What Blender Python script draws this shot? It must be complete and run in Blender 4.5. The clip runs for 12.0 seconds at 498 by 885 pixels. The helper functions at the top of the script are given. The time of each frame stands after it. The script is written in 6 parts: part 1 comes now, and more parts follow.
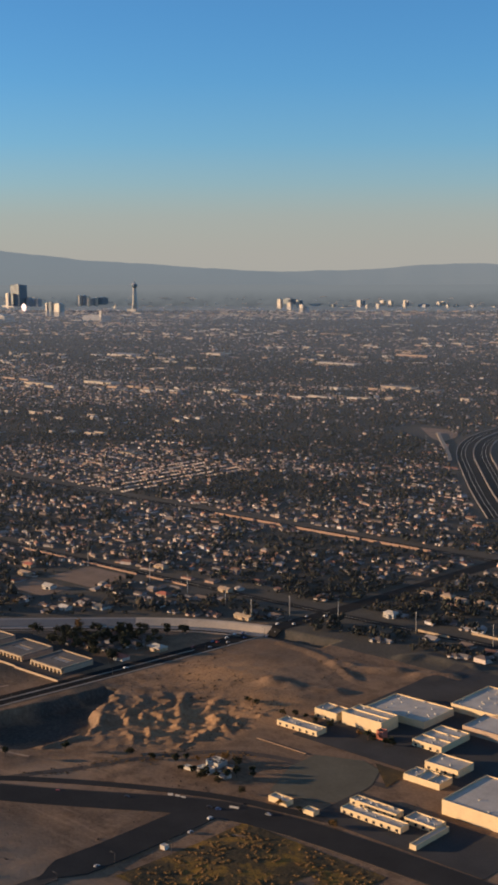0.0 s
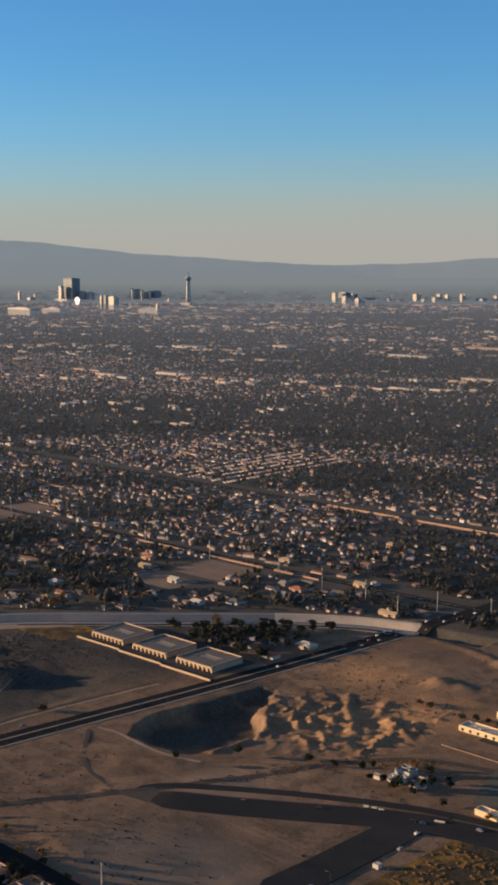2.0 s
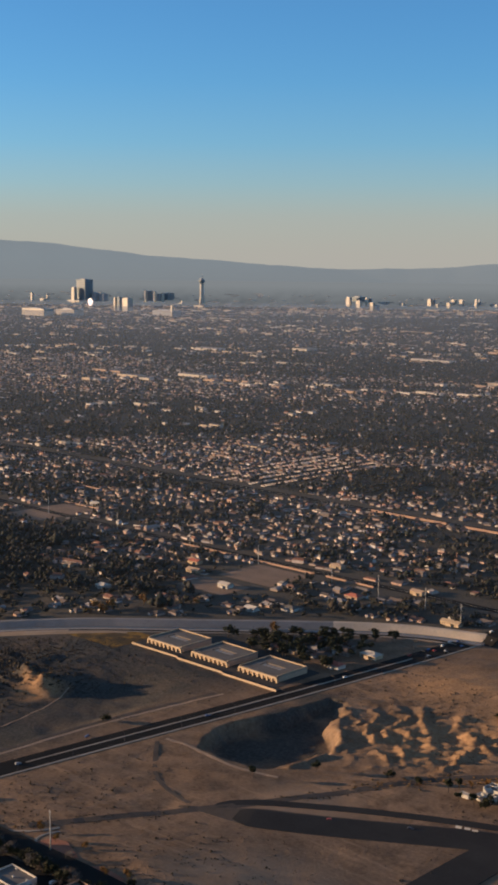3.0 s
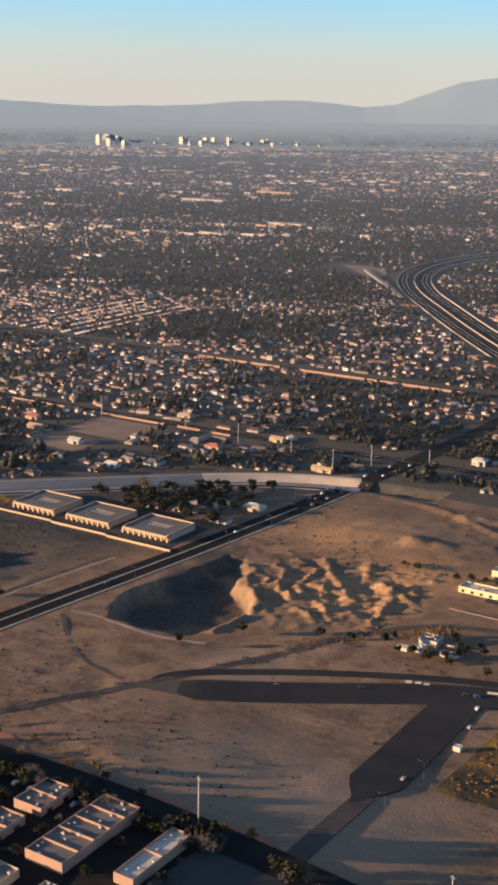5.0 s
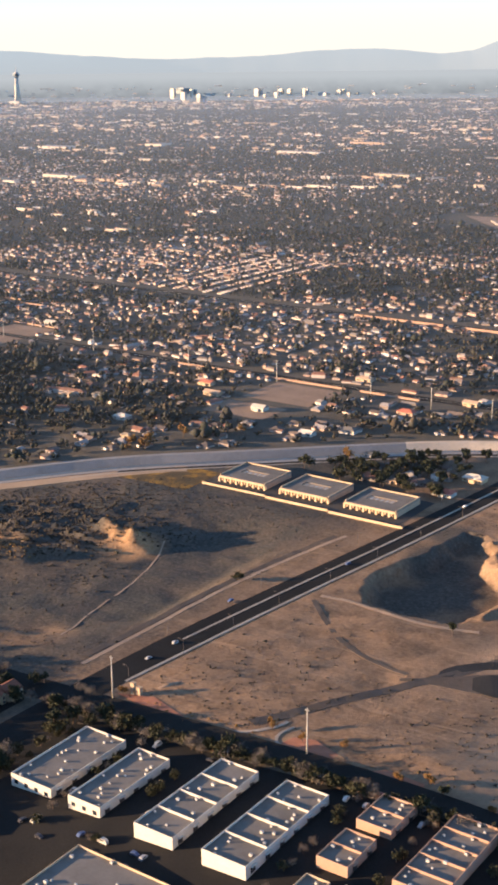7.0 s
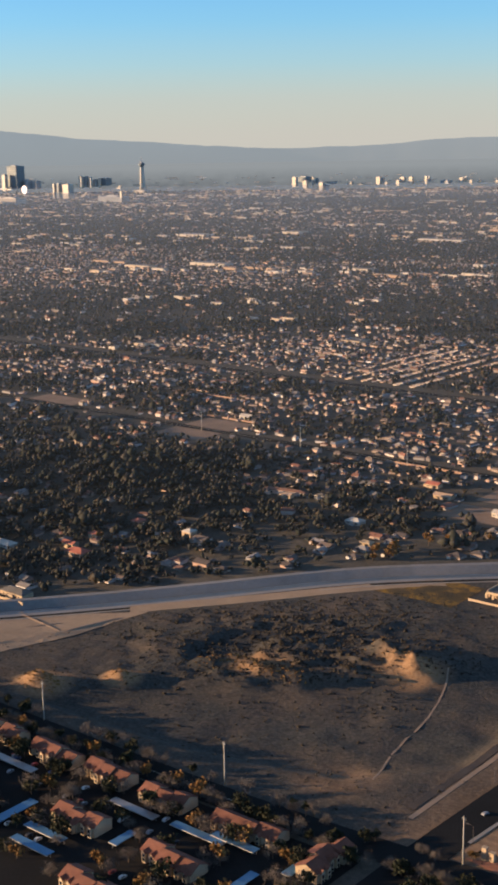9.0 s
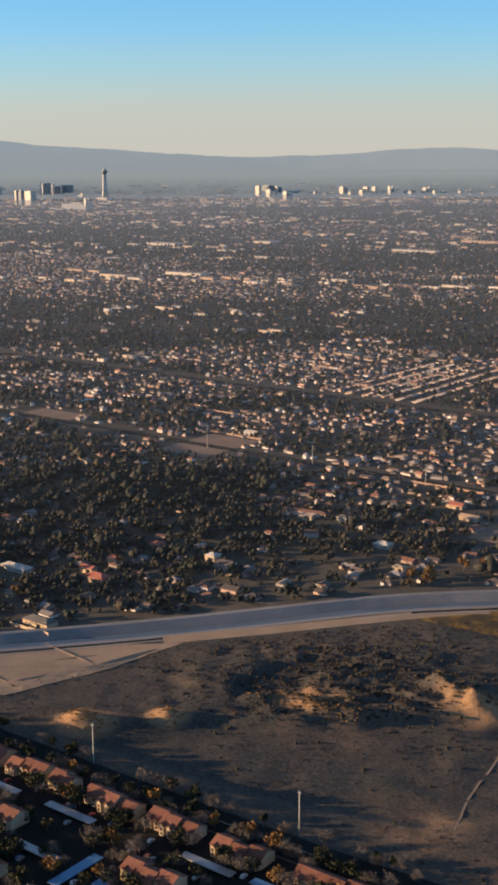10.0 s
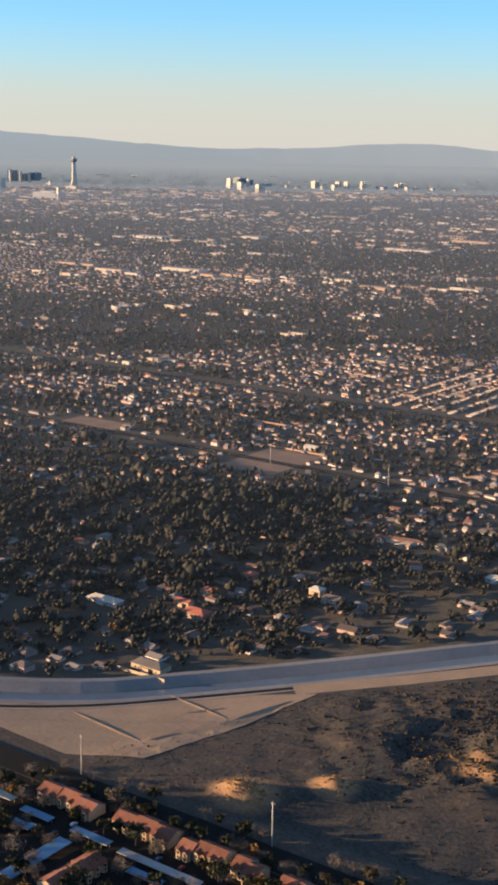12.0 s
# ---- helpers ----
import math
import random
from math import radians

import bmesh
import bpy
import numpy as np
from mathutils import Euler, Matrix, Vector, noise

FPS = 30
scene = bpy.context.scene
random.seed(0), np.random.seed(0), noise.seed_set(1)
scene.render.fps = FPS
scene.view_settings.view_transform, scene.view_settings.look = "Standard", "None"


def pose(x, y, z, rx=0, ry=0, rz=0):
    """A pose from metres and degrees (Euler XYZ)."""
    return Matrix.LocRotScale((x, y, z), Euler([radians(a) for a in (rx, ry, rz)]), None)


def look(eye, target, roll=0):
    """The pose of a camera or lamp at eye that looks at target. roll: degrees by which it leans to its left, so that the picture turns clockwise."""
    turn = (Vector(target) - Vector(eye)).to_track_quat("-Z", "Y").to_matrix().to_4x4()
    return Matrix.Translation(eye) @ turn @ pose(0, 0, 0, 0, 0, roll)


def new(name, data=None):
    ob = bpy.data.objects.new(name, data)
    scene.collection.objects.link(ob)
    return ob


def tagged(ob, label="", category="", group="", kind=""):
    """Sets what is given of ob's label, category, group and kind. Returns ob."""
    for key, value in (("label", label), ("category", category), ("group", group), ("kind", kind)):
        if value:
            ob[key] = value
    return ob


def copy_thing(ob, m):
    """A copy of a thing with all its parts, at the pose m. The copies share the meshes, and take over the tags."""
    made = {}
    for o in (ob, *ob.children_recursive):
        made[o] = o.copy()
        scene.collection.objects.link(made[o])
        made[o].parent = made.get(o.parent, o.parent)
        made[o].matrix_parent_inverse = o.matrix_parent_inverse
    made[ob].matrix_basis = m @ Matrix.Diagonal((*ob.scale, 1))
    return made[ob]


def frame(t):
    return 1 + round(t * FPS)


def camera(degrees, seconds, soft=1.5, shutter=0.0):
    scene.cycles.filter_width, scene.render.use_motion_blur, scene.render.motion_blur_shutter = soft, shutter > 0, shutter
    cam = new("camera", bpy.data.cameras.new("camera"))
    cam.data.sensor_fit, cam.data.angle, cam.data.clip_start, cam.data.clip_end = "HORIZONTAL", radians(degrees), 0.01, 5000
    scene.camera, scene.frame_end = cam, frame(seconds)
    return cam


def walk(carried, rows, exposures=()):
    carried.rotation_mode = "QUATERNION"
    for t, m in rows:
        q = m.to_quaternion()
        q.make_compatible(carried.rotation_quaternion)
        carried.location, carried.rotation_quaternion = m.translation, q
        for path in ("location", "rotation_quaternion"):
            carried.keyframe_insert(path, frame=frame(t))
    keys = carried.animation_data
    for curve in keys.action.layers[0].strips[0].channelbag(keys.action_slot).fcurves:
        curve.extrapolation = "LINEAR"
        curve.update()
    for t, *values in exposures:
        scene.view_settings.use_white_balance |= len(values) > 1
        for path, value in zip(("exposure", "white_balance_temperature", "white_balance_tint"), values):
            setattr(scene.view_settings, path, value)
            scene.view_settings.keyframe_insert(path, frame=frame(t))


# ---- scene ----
cam = camera(21.75, 12.0, soft=3.4)

# ---- the flight: times, eye, target, roll ----
PATH = [
    (0, (369.64, 26.58, 180.29), (303.00, 99.78, 166.17), -0.27),
    (0.5, (354.67, 24.06, 177.66), (287.09, 96.42, 163.63), -0.57),
    (1, (339.54, 21.60, 175.20), (271.64, 93.63, 161.03), -0.44),
    (1.5, (324.27, 19.20, 172.92), (255.96, 90.76, 158.35), -0.42),
    (2, (308.84, 16.85, 170.80), (240.06, 87.99, 156.40), -0.23),
    (2.5, (293.26, 14.55, 168.85), (224.00, 85.29, 154.80), 0.04),
    (2.7, (286.99, 13.65, 168.12), (217.50, 84.20, 154.22), 0.22),
    (3.1, (274.37, 11.87, 166.74), (205.61, 83.06, 152.49), 0.50),
    (3.5, (261.66, 10.12, 165.47), (194.89, 83.00, 150.29), 0.75),
    (3.9, (248.85, 8.41, 164.31), (185.11, 83.67, 147.78), 1.02),
    (4.3, (235.94, 6.73, 163.25), (176.01, 84.71, 145.10), 1.37),
    (4.5, (229.45, 5.91, 162.77), (175.40, 87.55, 142.44), 1.70),
    (5, (213.12, 3.88, 161.68), (161.13, 85.36, 136.00), 0.82),
    (5.5, (196.63, 1.92, 160.75), (145.21, 82.57, 131.59), 0.32),
    (6, (180.00, 0.00, 160.00), (128.41, 80.06, 129.53), -0.14),
    (6.5, (163.22, -1.86, 159.42), (110.51, 77.49, 129.01), -0.36),
    (7, (146.28, -3.67, 159.01), (90.91, 74.37, 129.95), -0.67),
    (7.5, (129.19, -5.42, 158.77), (70.35, 70.78, 131.72), -0.37),
    (7.7, (122.32, -6.10, 158.72), (62.10, 69.37, 132.70), -0.66),
    (8.1, (108.49, -7.45, 158.70), (47.40, 67.73, 133.90), -0.81),
    (8.5, (94.57, -8.76, 158.80), (32.76, 66.19, 135.07), -0.93),
    (8.9, (80.55, -10.03, 159.00), (18.25, 64.77, 136.12), -1.01),
    (9.3, (66.44, -11.27, 159.31), (3.93, 63.51, 136.93), -1.04),
    (9.5, (59.34, -11.88, 159.51), (-2.35, 63.60, 137.21), -0.92),
    (10, (41.50, -13.36, 160.12), (-18.17, 63.76, 137.94), -0.44),
    (10.5, (23.51, -14.78, 160.91), (-34.45, 63.61, 138.66), 0.02),
    (11, (5.37, -16.15, 161.86), (-51.49, 63.00, 139.44), 0.34),
    (11.5, (-12.92, -17.47, 162.99), (-69.17, 62.06, 140.37), 0.81),
    (12, (-31.37, -18.73, 164.28), (-87.72, 60.66, 141.44), 1.02),
]
walk(cam, [(t, look(eye, target, roll)) for t, eye, target, roll in PATH],
     exposures=[(0, 0.62, 5700, 5), (2.7, 0.70, 5750, 5), (4.3, 0.82, 5800, 6), (4.9, 1.25, 5850, 7), (5.5, 1.74, 5850, 8), (6.0, 1.97, 5850, 8), (7.0, 2.0, 5800, 7), (7.7, 1.92, 5820, 7),
                (9.3, 1.10, 5800, 5), (10.5, 1.20, 5800, 5), (12, 1.40, 5830, 6)])

# ---- world and sun: low winter morning sun behind the camera ----
SUN_EL = 8.0
SUN_AZ = (-0.8, -0.6)
world = bpy.data.worlds.new("sky")
scene.world = world
world.use_nodes = True
wn = world.node_tree
sky = wn.nodes.new("ShaderNodeTexSky")
sky.sky_type = "NISHITA"
sky.sun_disc = False
sky.sun_elevation = radians(SUN_EL)
sky.sun_rotation = math.atan2(SUN_AZ[0], SUN_AZ[1])
sky.altitude = 700
sky.air_density, sky.dust_density, sky.ozone_density = 1.0, 0.15, 4.3
wn.nodes["Background"].inputs["Strength"].default_value = 0.115
# dust near the horizon, all the way round
w_co, w_sep = wn.nodes.new("ShaderNodeTexCoord"), wn.nodes.new("ShaderNodeSeparateXYZ")
w_ramp, w_mix = wn.nodes.new("ShaderNodeValToRGB"), wn.nodes.new("ShaderNodeMix")
w_mix.data_type = "RGBA"
wn.links.new(w_co.outputs["Generated"], w_sep.inputs[0])
wn.links.new(w_sep.outputs["Z"], w_ramp.inputs[0])
els = w_ramp.color_ramp.elements
for k, (p, v) in enumerate(((0.0, 0.9), (0.03, 0.72), (0.055, 0.32), (0.085, 0.08), (0.13, 0.0))):
    e = els[k] if k < 2 else els.new(p)
    e.position, e.color = p, (v, v, v, 1)
w_mix.inputs[7].default_value = (2.55, 2.18, 1.80, 1)
wn.links.new(w_ramp.outputs[0], w_mix.inputs[0])
# added: the unseen sky towards the zenith is greyed to take blue out of the fill light
w_grey, w_high, w_neutral = wn.nodes.new("ShaderNodeRGBToBW"), wn.nodes.new("ShaderNodeValToRGB"), wn.nodes.new("ShaderNodeMix")
w_neutral.data_type = "RGBA"
for e, p, v in zip(w_high.color_ramp.elements, (0.18, 0.5), (0.0, 0.62)):
    e.position, e.color = p, (v, v, v, 1)
wn.links.new(w_sep.outputs["Z"], w_high.inputs[0])
wn.links.new(sky.outputs[0], w_grey.inputs[0])
wn.links.new(w_high.outputs[0], w_neutral.inputs[0])
wn.links.new(sky.outputs[0], w_neutral.inputs[6])
wn.links.new(w_grey.outputs[0], w_neutral.inputs[7])
wn.links.new(w_neutral.outputs[2], w_mix.inputs[6])
wn.links.new(w_mix.outputs[2], wn.nodes["Background"].inputs["Color"])
sun_data = bpy.data.lights.new("sun", "SUN")
sun_data.energy, sun_data.angle, sun_data.color = 5.0, radians(0.6), (1.0, 0.60, 0.31)
sun = new("sun", sun_data)
_d = Vector((SUN_AZ[0] * math.cos(radians(SUN_EL)), SUN_AZ[1] * math.cos(radians(SUN_EL)), math.sin(radians(SUN_EL))))
sun.matrix_world = look(_d * 500, (0, 0, 0))


# ---- materials ----
class Nodes:
    """Small wrapper to wire procedural materials."""

    def __init__(self, name):
        self.mat = bpy.data.materials.new(name)
        self.mat.use_nodes = True
        self.t = self.mat.node_tree
        self.bsdf = self.t.nodes["Principled BSDF"]

    def n(self, kind, **kw):
        node = self.t.nodes.new("ShaderNode" + kind)
        for k, v in kw.items():
            node.inputs[k].default_value = v
        return node

    def l(self, a, b):
        self.t.links.new(a, b)

    def pos(self):
        return self.n("NewGeometry").outputs["Position"]

    def noise(self, scale, detail=4.0, rough=0.6, vec=None):
        node = self.n("TexNoise", Scale=scale, Detail=detail, Roughness=rough)
        self.l(vec or self.pos(), node.inputs["Vector"])
        return node.outputs["Fac"]

    def ramp(self, fac, stops, const=False):
        node = self.t.nodes.new("ShaderNodeValToRGB")
        if const:
            node.color_ramp.interpolation = "CONSTANT"
        els = node.color_ramp.elements
        while len(els) < len(stops):
            els.new(0.5)
        for e, (p, c) in zip(els, stops):
            e.position = p
            e.color = (*c, 1.0)
        self.l(fac, node.inputs[0])
        return node.outputs[0]

    def mix(self, fac, a, b, mode="MIX"):
        node = self.t.nodes.new("ShaderNodeMix")
        node.data_type = "RGBA"
        node.blend_type = mode
        for sock, v in ((node.inputs[0], fac), (node.inputs[6], a), (node.inputs[7], b)):
            if isinstance(v, (int, float)):
                sock.default_value = v
            elif isinstance(v, tuple):
                sock.default_value = (*v, 1.0)
            else:
                self.l(v, sock)
        return node.outputs[2]

    def bump(self, height, strength=0.5, dist=0.2):
        node = self.n("Bump", Strength=strength, Distance=dist)
        self.l(height, node.inputs["Height"])
        self.l(node.outputs[0], self.bsdf.inputs["Normal"])

    def out(self, color, rough=0.85, metal=0.0, spec=0.3):
        if isinstance(color, tuple):
            self.bsdf.inputs["Base Color"].default_value = (*color, 1.0)
        else:
            self.l(color, self.bsdf.inputs["Base Color"])
        self.bsdf.inputs["Roughness"].default_value = rough
        self.bsdf.inputs["Metallic"].default_value = metal
        self.bsdf.inputs["Specular IOR Level"].default_value = spec
        return self.mat


def worn(name, color, rough=0.85, var=0.25, scale=0.6, bump=0.15, metal=0.0, spec=0.3, island=0.0):
    """A plain coat with blotches and fine grain; island: how much alike pieces differ."""
    m = Nodes(name)
    big, fine = m.noise(scale, 3.0), m.noise(scale * 9, 5.0)
    c = m.mix(m.ramp(big, [(0.3, (0, 0, 0)), (0.7, (1, 1, 1))]), tuple(v * (1 - var) for v in color), tuple(min(0.95, v * (1 + var * 0.6)) for v in color))
    c = m.mix(0.3, c, m.ramp(fine, [(0.25, tuple(v * 0.6 for v in color)), (0.75, tuple(min(0.95, v * 1.25) for v in color))]))
    if island:
        r = m.n("NewGeometry").outputs["Random Per Island"]
        o = m.n("ObjectInfo").outputs["Random"]
        add = m.t.nodes.new("ShaderNodeMath")
        add.operation = "ADD"
        m.l(r, add.inputs[0]), m.l(o, add.inputs[1])
        fr = m.t.nodes.new("ShaderNodeMath")
        fr.operation = "FRACT"
        m.l(add.outputs[0], fr.inputs[0])
        c = m.mix(1.0, c, m.ramp(fr.outputs[0], [(0.0, (1 - island,) * 3), (1.0, (1 + island * 0.4,) * 3)]), "MULTIPLY")
    m.bump(fine, 0.4, bump)
    return m.out(c, rough, metal, spec)


def palette(name, stops, rough=0.85, grain=3.0):
    """Colours dealt out by chance to separate pieces of one mesh and to separate objects."""
    m = Nodes(name)
    add = m.t.nodes.new("ShaderNodeMath")
    add.operation = "ADD"
    m.l(m.n("NewGeometry").outputs["Random Per Island"], add.inputs[0])
    m.l(m.n("ObjectInfo").outputs["Random"], add.inputs[1])
    fr = m.t.nodes.new("ShaderNodeMath")
    fr.operation = "FRACT"
    m.l(add.outputs[0], fr.inputs[0])
    c = m.ramp(fr.outputs[0], [(i / len(stops), s) for i, s in enumerate(stops)], const=True)
    f = m.noise(grain, 4.0)
    c = m.mix(1.0, c, m.ramp(f, [(0.25, (0.62, 0.62, 0.62)), (0.7, (1.1, 1.1, 1.1))]), "MULTIPLY")
    m.bump(f, 0.3, 0.05)
    return m.out(c, rough)


def dirt_material():
    m = Nodes("desert_dirt")
    p = m.pos()
    big, mid, fine = m.noise(0.018, 5.0, 0.6, p), m.noise(0.11, 6.0, 0.65, p), m.noise(0.9, 6.0, 0.7, p)
    c = m.ramp(big, [(0.3, (0.155, 0.11, 0.077)), (0.5, (0.255, 0.172, 0.11)), (0.7, (0.36, 0.242, 0.152))])
    c = m.mix(m.ramp(mid, [(0.46, (0, 0, 0)), (0.6, (1, 1, 1))]), c, (0.125, 0.085, 0.056))
    c = m.mix(0.45, c, m.ramp(fine, [(0.3, (0.085, 0.06, 0.042)), (0.5, (0.22, 0.15, 0.095)), (0.75, (0.38, 0.27, 0.175))]))
    # faint vehicle tracks stretched one way
    mp = m.n("Mapping", Scale=(0.02, 0.35, 0.1), Rotation=(0, 0, 0.7))
    m.l(p, mp.inputs[0])
    tr = m.noise(1.0, 4.0, 0.6, mp.outputs[0])
    c = m.mix(m.ramp(tr, [(0.58, (0, 0, 0)), (0.68, (0.35, 0.35, 0.35))]), c, (0.38, 0.27, 0.175))
    # overgrown soil in the wash west of the avenue, darkened by painted shade, paler on the heaped mounds
    sx = m.n("SeparateXYZ")
    m.l(p, sx.inputs[0])
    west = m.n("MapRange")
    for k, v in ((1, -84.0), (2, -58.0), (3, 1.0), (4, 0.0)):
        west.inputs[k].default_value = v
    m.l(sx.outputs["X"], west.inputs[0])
    shaded_soil = m.mix(1.0, m.ramp(m.noise(0.03, 5.0, 0.7, p), [(0.4, (1.0, 1.0, 1.0)), (0.66, (0.74, 0.74, 0.74))]), west.outputs[0], "MULTIPLY")
    # overgrown soil in the pit, with the pit's shade painted in as darker colour
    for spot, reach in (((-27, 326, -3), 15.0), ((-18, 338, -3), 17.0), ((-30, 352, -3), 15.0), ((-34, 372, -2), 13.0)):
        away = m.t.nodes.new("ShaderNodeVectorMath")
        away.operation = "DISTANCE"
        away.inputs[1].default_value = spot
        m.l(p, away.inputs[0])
        tinted = m.n("MapRange")
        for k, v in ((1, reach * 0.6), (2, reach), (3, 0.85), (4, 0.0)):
            tinted.inputs[k].default_value = v
        m.l(away.outputs["Value"], tinted.inputs[0])
        shaded_soil = m.mix(1.0, shaded_soil, tinted.outputs[0], "LIGHTEN")
    # bare heaped earth is left out of the painted shade
    for spot, reach in (((-122, 305, 0), 11.0), ((-165, 282, 0), 8.0), ((-209, 232, 0), 11.0), ((-192, 249, 0), 8.0), ((-100, 236, 0), 14.0)):
        away = m.t.nodes.new("ShaderNodeVectorMath")
        away.operation = "DISTANCE"
        away.inputs[1].default_value = spot
        m.l(p, away.inputs[0])
        dry = m.n("MapRange")
        for k, v in ((1, reach * 0.5), (2, reach), (3, 0.15), (4, 1.0)):
            dry.inputs[k].default_value = v
        m.l(away.outputs["Value"], dry.inputs[0])
        shaded_soil = m.mix(1.0, shaded_soil, dry.outputs[0], "MULTIPLY")
    c = m.mix(shaded_soil, c, m.ramp(fine, [(0.3, (0.034, 0.036, 0.036)), (0.52, (0.066, 0.066, 0.061)), (0.72, (0.12, 0.114, 0.098))]))
    # smooth graded sand over the open corner by the estate
    for spot, reach in (((60, 238, 4), 34.0), ((26, 296, 0), 22.0), ((96, 236, 2), 30.0)):
        away = m.t.nodes.new("ShaderNodeVectorMath")
        away.operation = "DISTANCE"
        away.inputs[1].default_value = spot
        m.l(p, away.inputs[0])
        near = m.n("MapRange")
        for k, v in ((1, reach * 0.5), (2, reach), (3, 0.6), (4, 0.0)):
            near.inputs[k].default_value = v
        m.l(away.outputs["Value"], near.inputs[0])
        c = m.mix(near.outputs[0], c, m.ramp(mid, [(0.35, (0.25, 0.185, 0.13)), (0.65, (0.38, 0.285, 0.20))]))
    # bare pale earth on the heaps and eroded banks
    for spot, reach in (((20, 368, 0), 32.0), ((-6, 424, 0), 30.0), ((34, 402, 0), 26.0), ((-124, 307, 2), 15.0), ((-165, 282, 1), 13.0), ((-209, 232, 1), 11.0), ((-192, 249, 1), 8.0)):
        away = m.t.nodes.new("ShaderNodeVectorMath")
        away.operation = "DISTANCE"
        away.inputs[1].default_value = spot
        m.l(p, away.inputs[0])
        near = m.n("MapRange")
        for k, v in ((1, reach * 0.4), (2, reach), (3, 0.75), (4, 0.0)):
            near.inputs[k].default_value = v
        m.l(away.outputs["Value"], near.inputs[0])
        c = m.mix(near.outputs[0], c, m.ramp(fine, [(0.3, (0.27, 0.16, 0.082)), (0.7, (0.52, 0.325, 0.17))]))
    h = m.mix(0.5, mid, fine)
    m.bump(h, 0.7, 0.7)
    return m.out(c, 0.95, spec=0.1)


def suburb_material():
    m = Nodes("suburb_ground")
    p = m.pos()
    big, mid, fine = m.noise(0.012, 4.0, 0.6, p), m.noise(0.12, 5.0, 0.7, p), m.noise(0.8, 5.0, 0.7, p)
    c = m.ramp(mid, [(0.3, (0.042, 0.046, 0.045)), (0.5, (0.07, 0.071, 0.066)), (0.7, (0.12, 0.11, 0.095))])
    c = m.mix(m.ramp(big, [(0.4, (0, 0, 0)), (0.65, (0.8, 0.8, 0.8))]), c, (0.085, 0.08, 0.065))
    c = m.mix(0.35, c, m.ramp(fine, [(0.3, (0.04, 0.045, 0.03)), (0.7, (0.24, 0.19, 0.14))]))
    m.bump(mid, 0.6, 0.6)
    return m.out(c, 0.95, spec=0.1)


def asphalt_material(name, tone):
    m = Nodes(name)
    p = m.pos()
    big, fine = m.noise(0.06, 4.0, 0.6, p), m.noise(2.5, 5.0, 0.7, p)
    c = m.ramp(big, [(0.3, (tone * 0.75,) * 3), (0.7, (tone * 1.35, tone * 1.33, tone * 1.28))])
    c = m.mix(0.35, c, m.ramp(fine, [(0.3, (tone * 0.5,) * 3), (0.75, (tone * 1.9,) * 3)]))
    m.bump(fine, 0.3, 0.05)
    return m.out(c, 0.95, spec=0.05)


def leaf_material(name, dark, light, rough=0.8):
    m = Nodes(name)
    add = m.t.nodes.new("ShaderNodeMath")
    add.operation = "ADD"
    m.l(m.n("NewGeometry").outputs["Random Per Island"], add.inputs[0])
    m.l(m.n("ObjectInfo").outputs["Random"], add.inputs[1])
    fr = m.t.nodes.new("ShaderNodeMath")
    fr.operation = "FRACT"
    m.l(add.outputs[0], fr.inputs[0])
    c = m.ramp(fr.outputs[0], [(0.0, dark), (1.0, light)])
    c = m.mix(0.4, c, m.ramp(m.noise(1.4, 3.0), [(0.3, tuple(v * 0.5 for v in dark)), (0.7, light)]))
    return m.out(c, rough, spec=0.15)


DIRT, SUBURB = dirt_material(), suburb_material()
ASPHALT = asphalt_material("asphalt", 0.022)
ROAD_GREY = asphalt_material("worn_asphalt", 0.04)
LOT = asphalt_material("lot_asphalt", 0.065)
CONCRETE = worn("concrete", (0.34, 0.30, 0.25), 0.9, 0.25, 0.12, 0.1)
SUNLIT_CONCRETE = worn("sunlit_concrete", (0.56, 0.47, 0.36), 0.85, 0.2, 0.1, 0.1)
CHANNEL = worn("channel_concrete", (0.235, 0.23, 0.225), 0.75, 0.2, 0.08, 0.1)
# the sky's blue reflection on the wet floor, painted into its base colour
WET_SKY_BLUE = worn("wet_sky_blue_floor", (0.11, 0.145, 0.185), 0.22, 0.25, 0.05, 0.02, spec=0.6)
SAND = worn("graded_sand", (0.33, 0.245, 0.165), 0.95, 0.2, 0.07, 0.3)
PAINT = worn("road_paint", (0.6, 0.58, 0.5), 0.8, 0.2, 0.5, 0.02)
WHITE_WALL = worn("white_tilt_wall", (0.52, 0.49, 0.43), 0.85, 0.1, 0.25, 0.05)
BEIGE_WALL = worn("beige_tilt_wall", (0.37, 0.245, 0.175), 0.85, 0.12, 0.25, 0.05)
CREAM_WALL = worn("cream_stucco", (0.49, 0.38, 0.25), 0.9, 0.15, 0.3, 0.05)
# brighter copy of the cream stucco: strong low sun painted into the school walls
SCHOOL_WALL = worn("sunlit_cream_stucco", (0.74, 0.58, 0.34), 0.9, 0.12, 0.3, 0.05)
TAN_WALL = worn("tan_stucco", (0.46, 0.34, 0.24), 0.9, 0.15, 0.3, 0.05)
FLAT_ROOF = worn("roof_membrane", (0.17, 0.16, 0.145), 0.85, 0.3, 0.18, 0.05)
DARK_ROOF = worn("weathered_dark_roof", (0.15, 0.14, 0.125), 0.85, 0.3, 0.2, 0.05)
WHITE_ROOF = worn("white_roof_coating", (0.56, 0.52, 0.45), 0.8, 0.25, 0.12, 0.05)
TILE_ROOF = worn("terracotta_tile", (0.23, 0.1, 0.066), 0.85, 0.3, 0.5, 0.3, island=0.3)
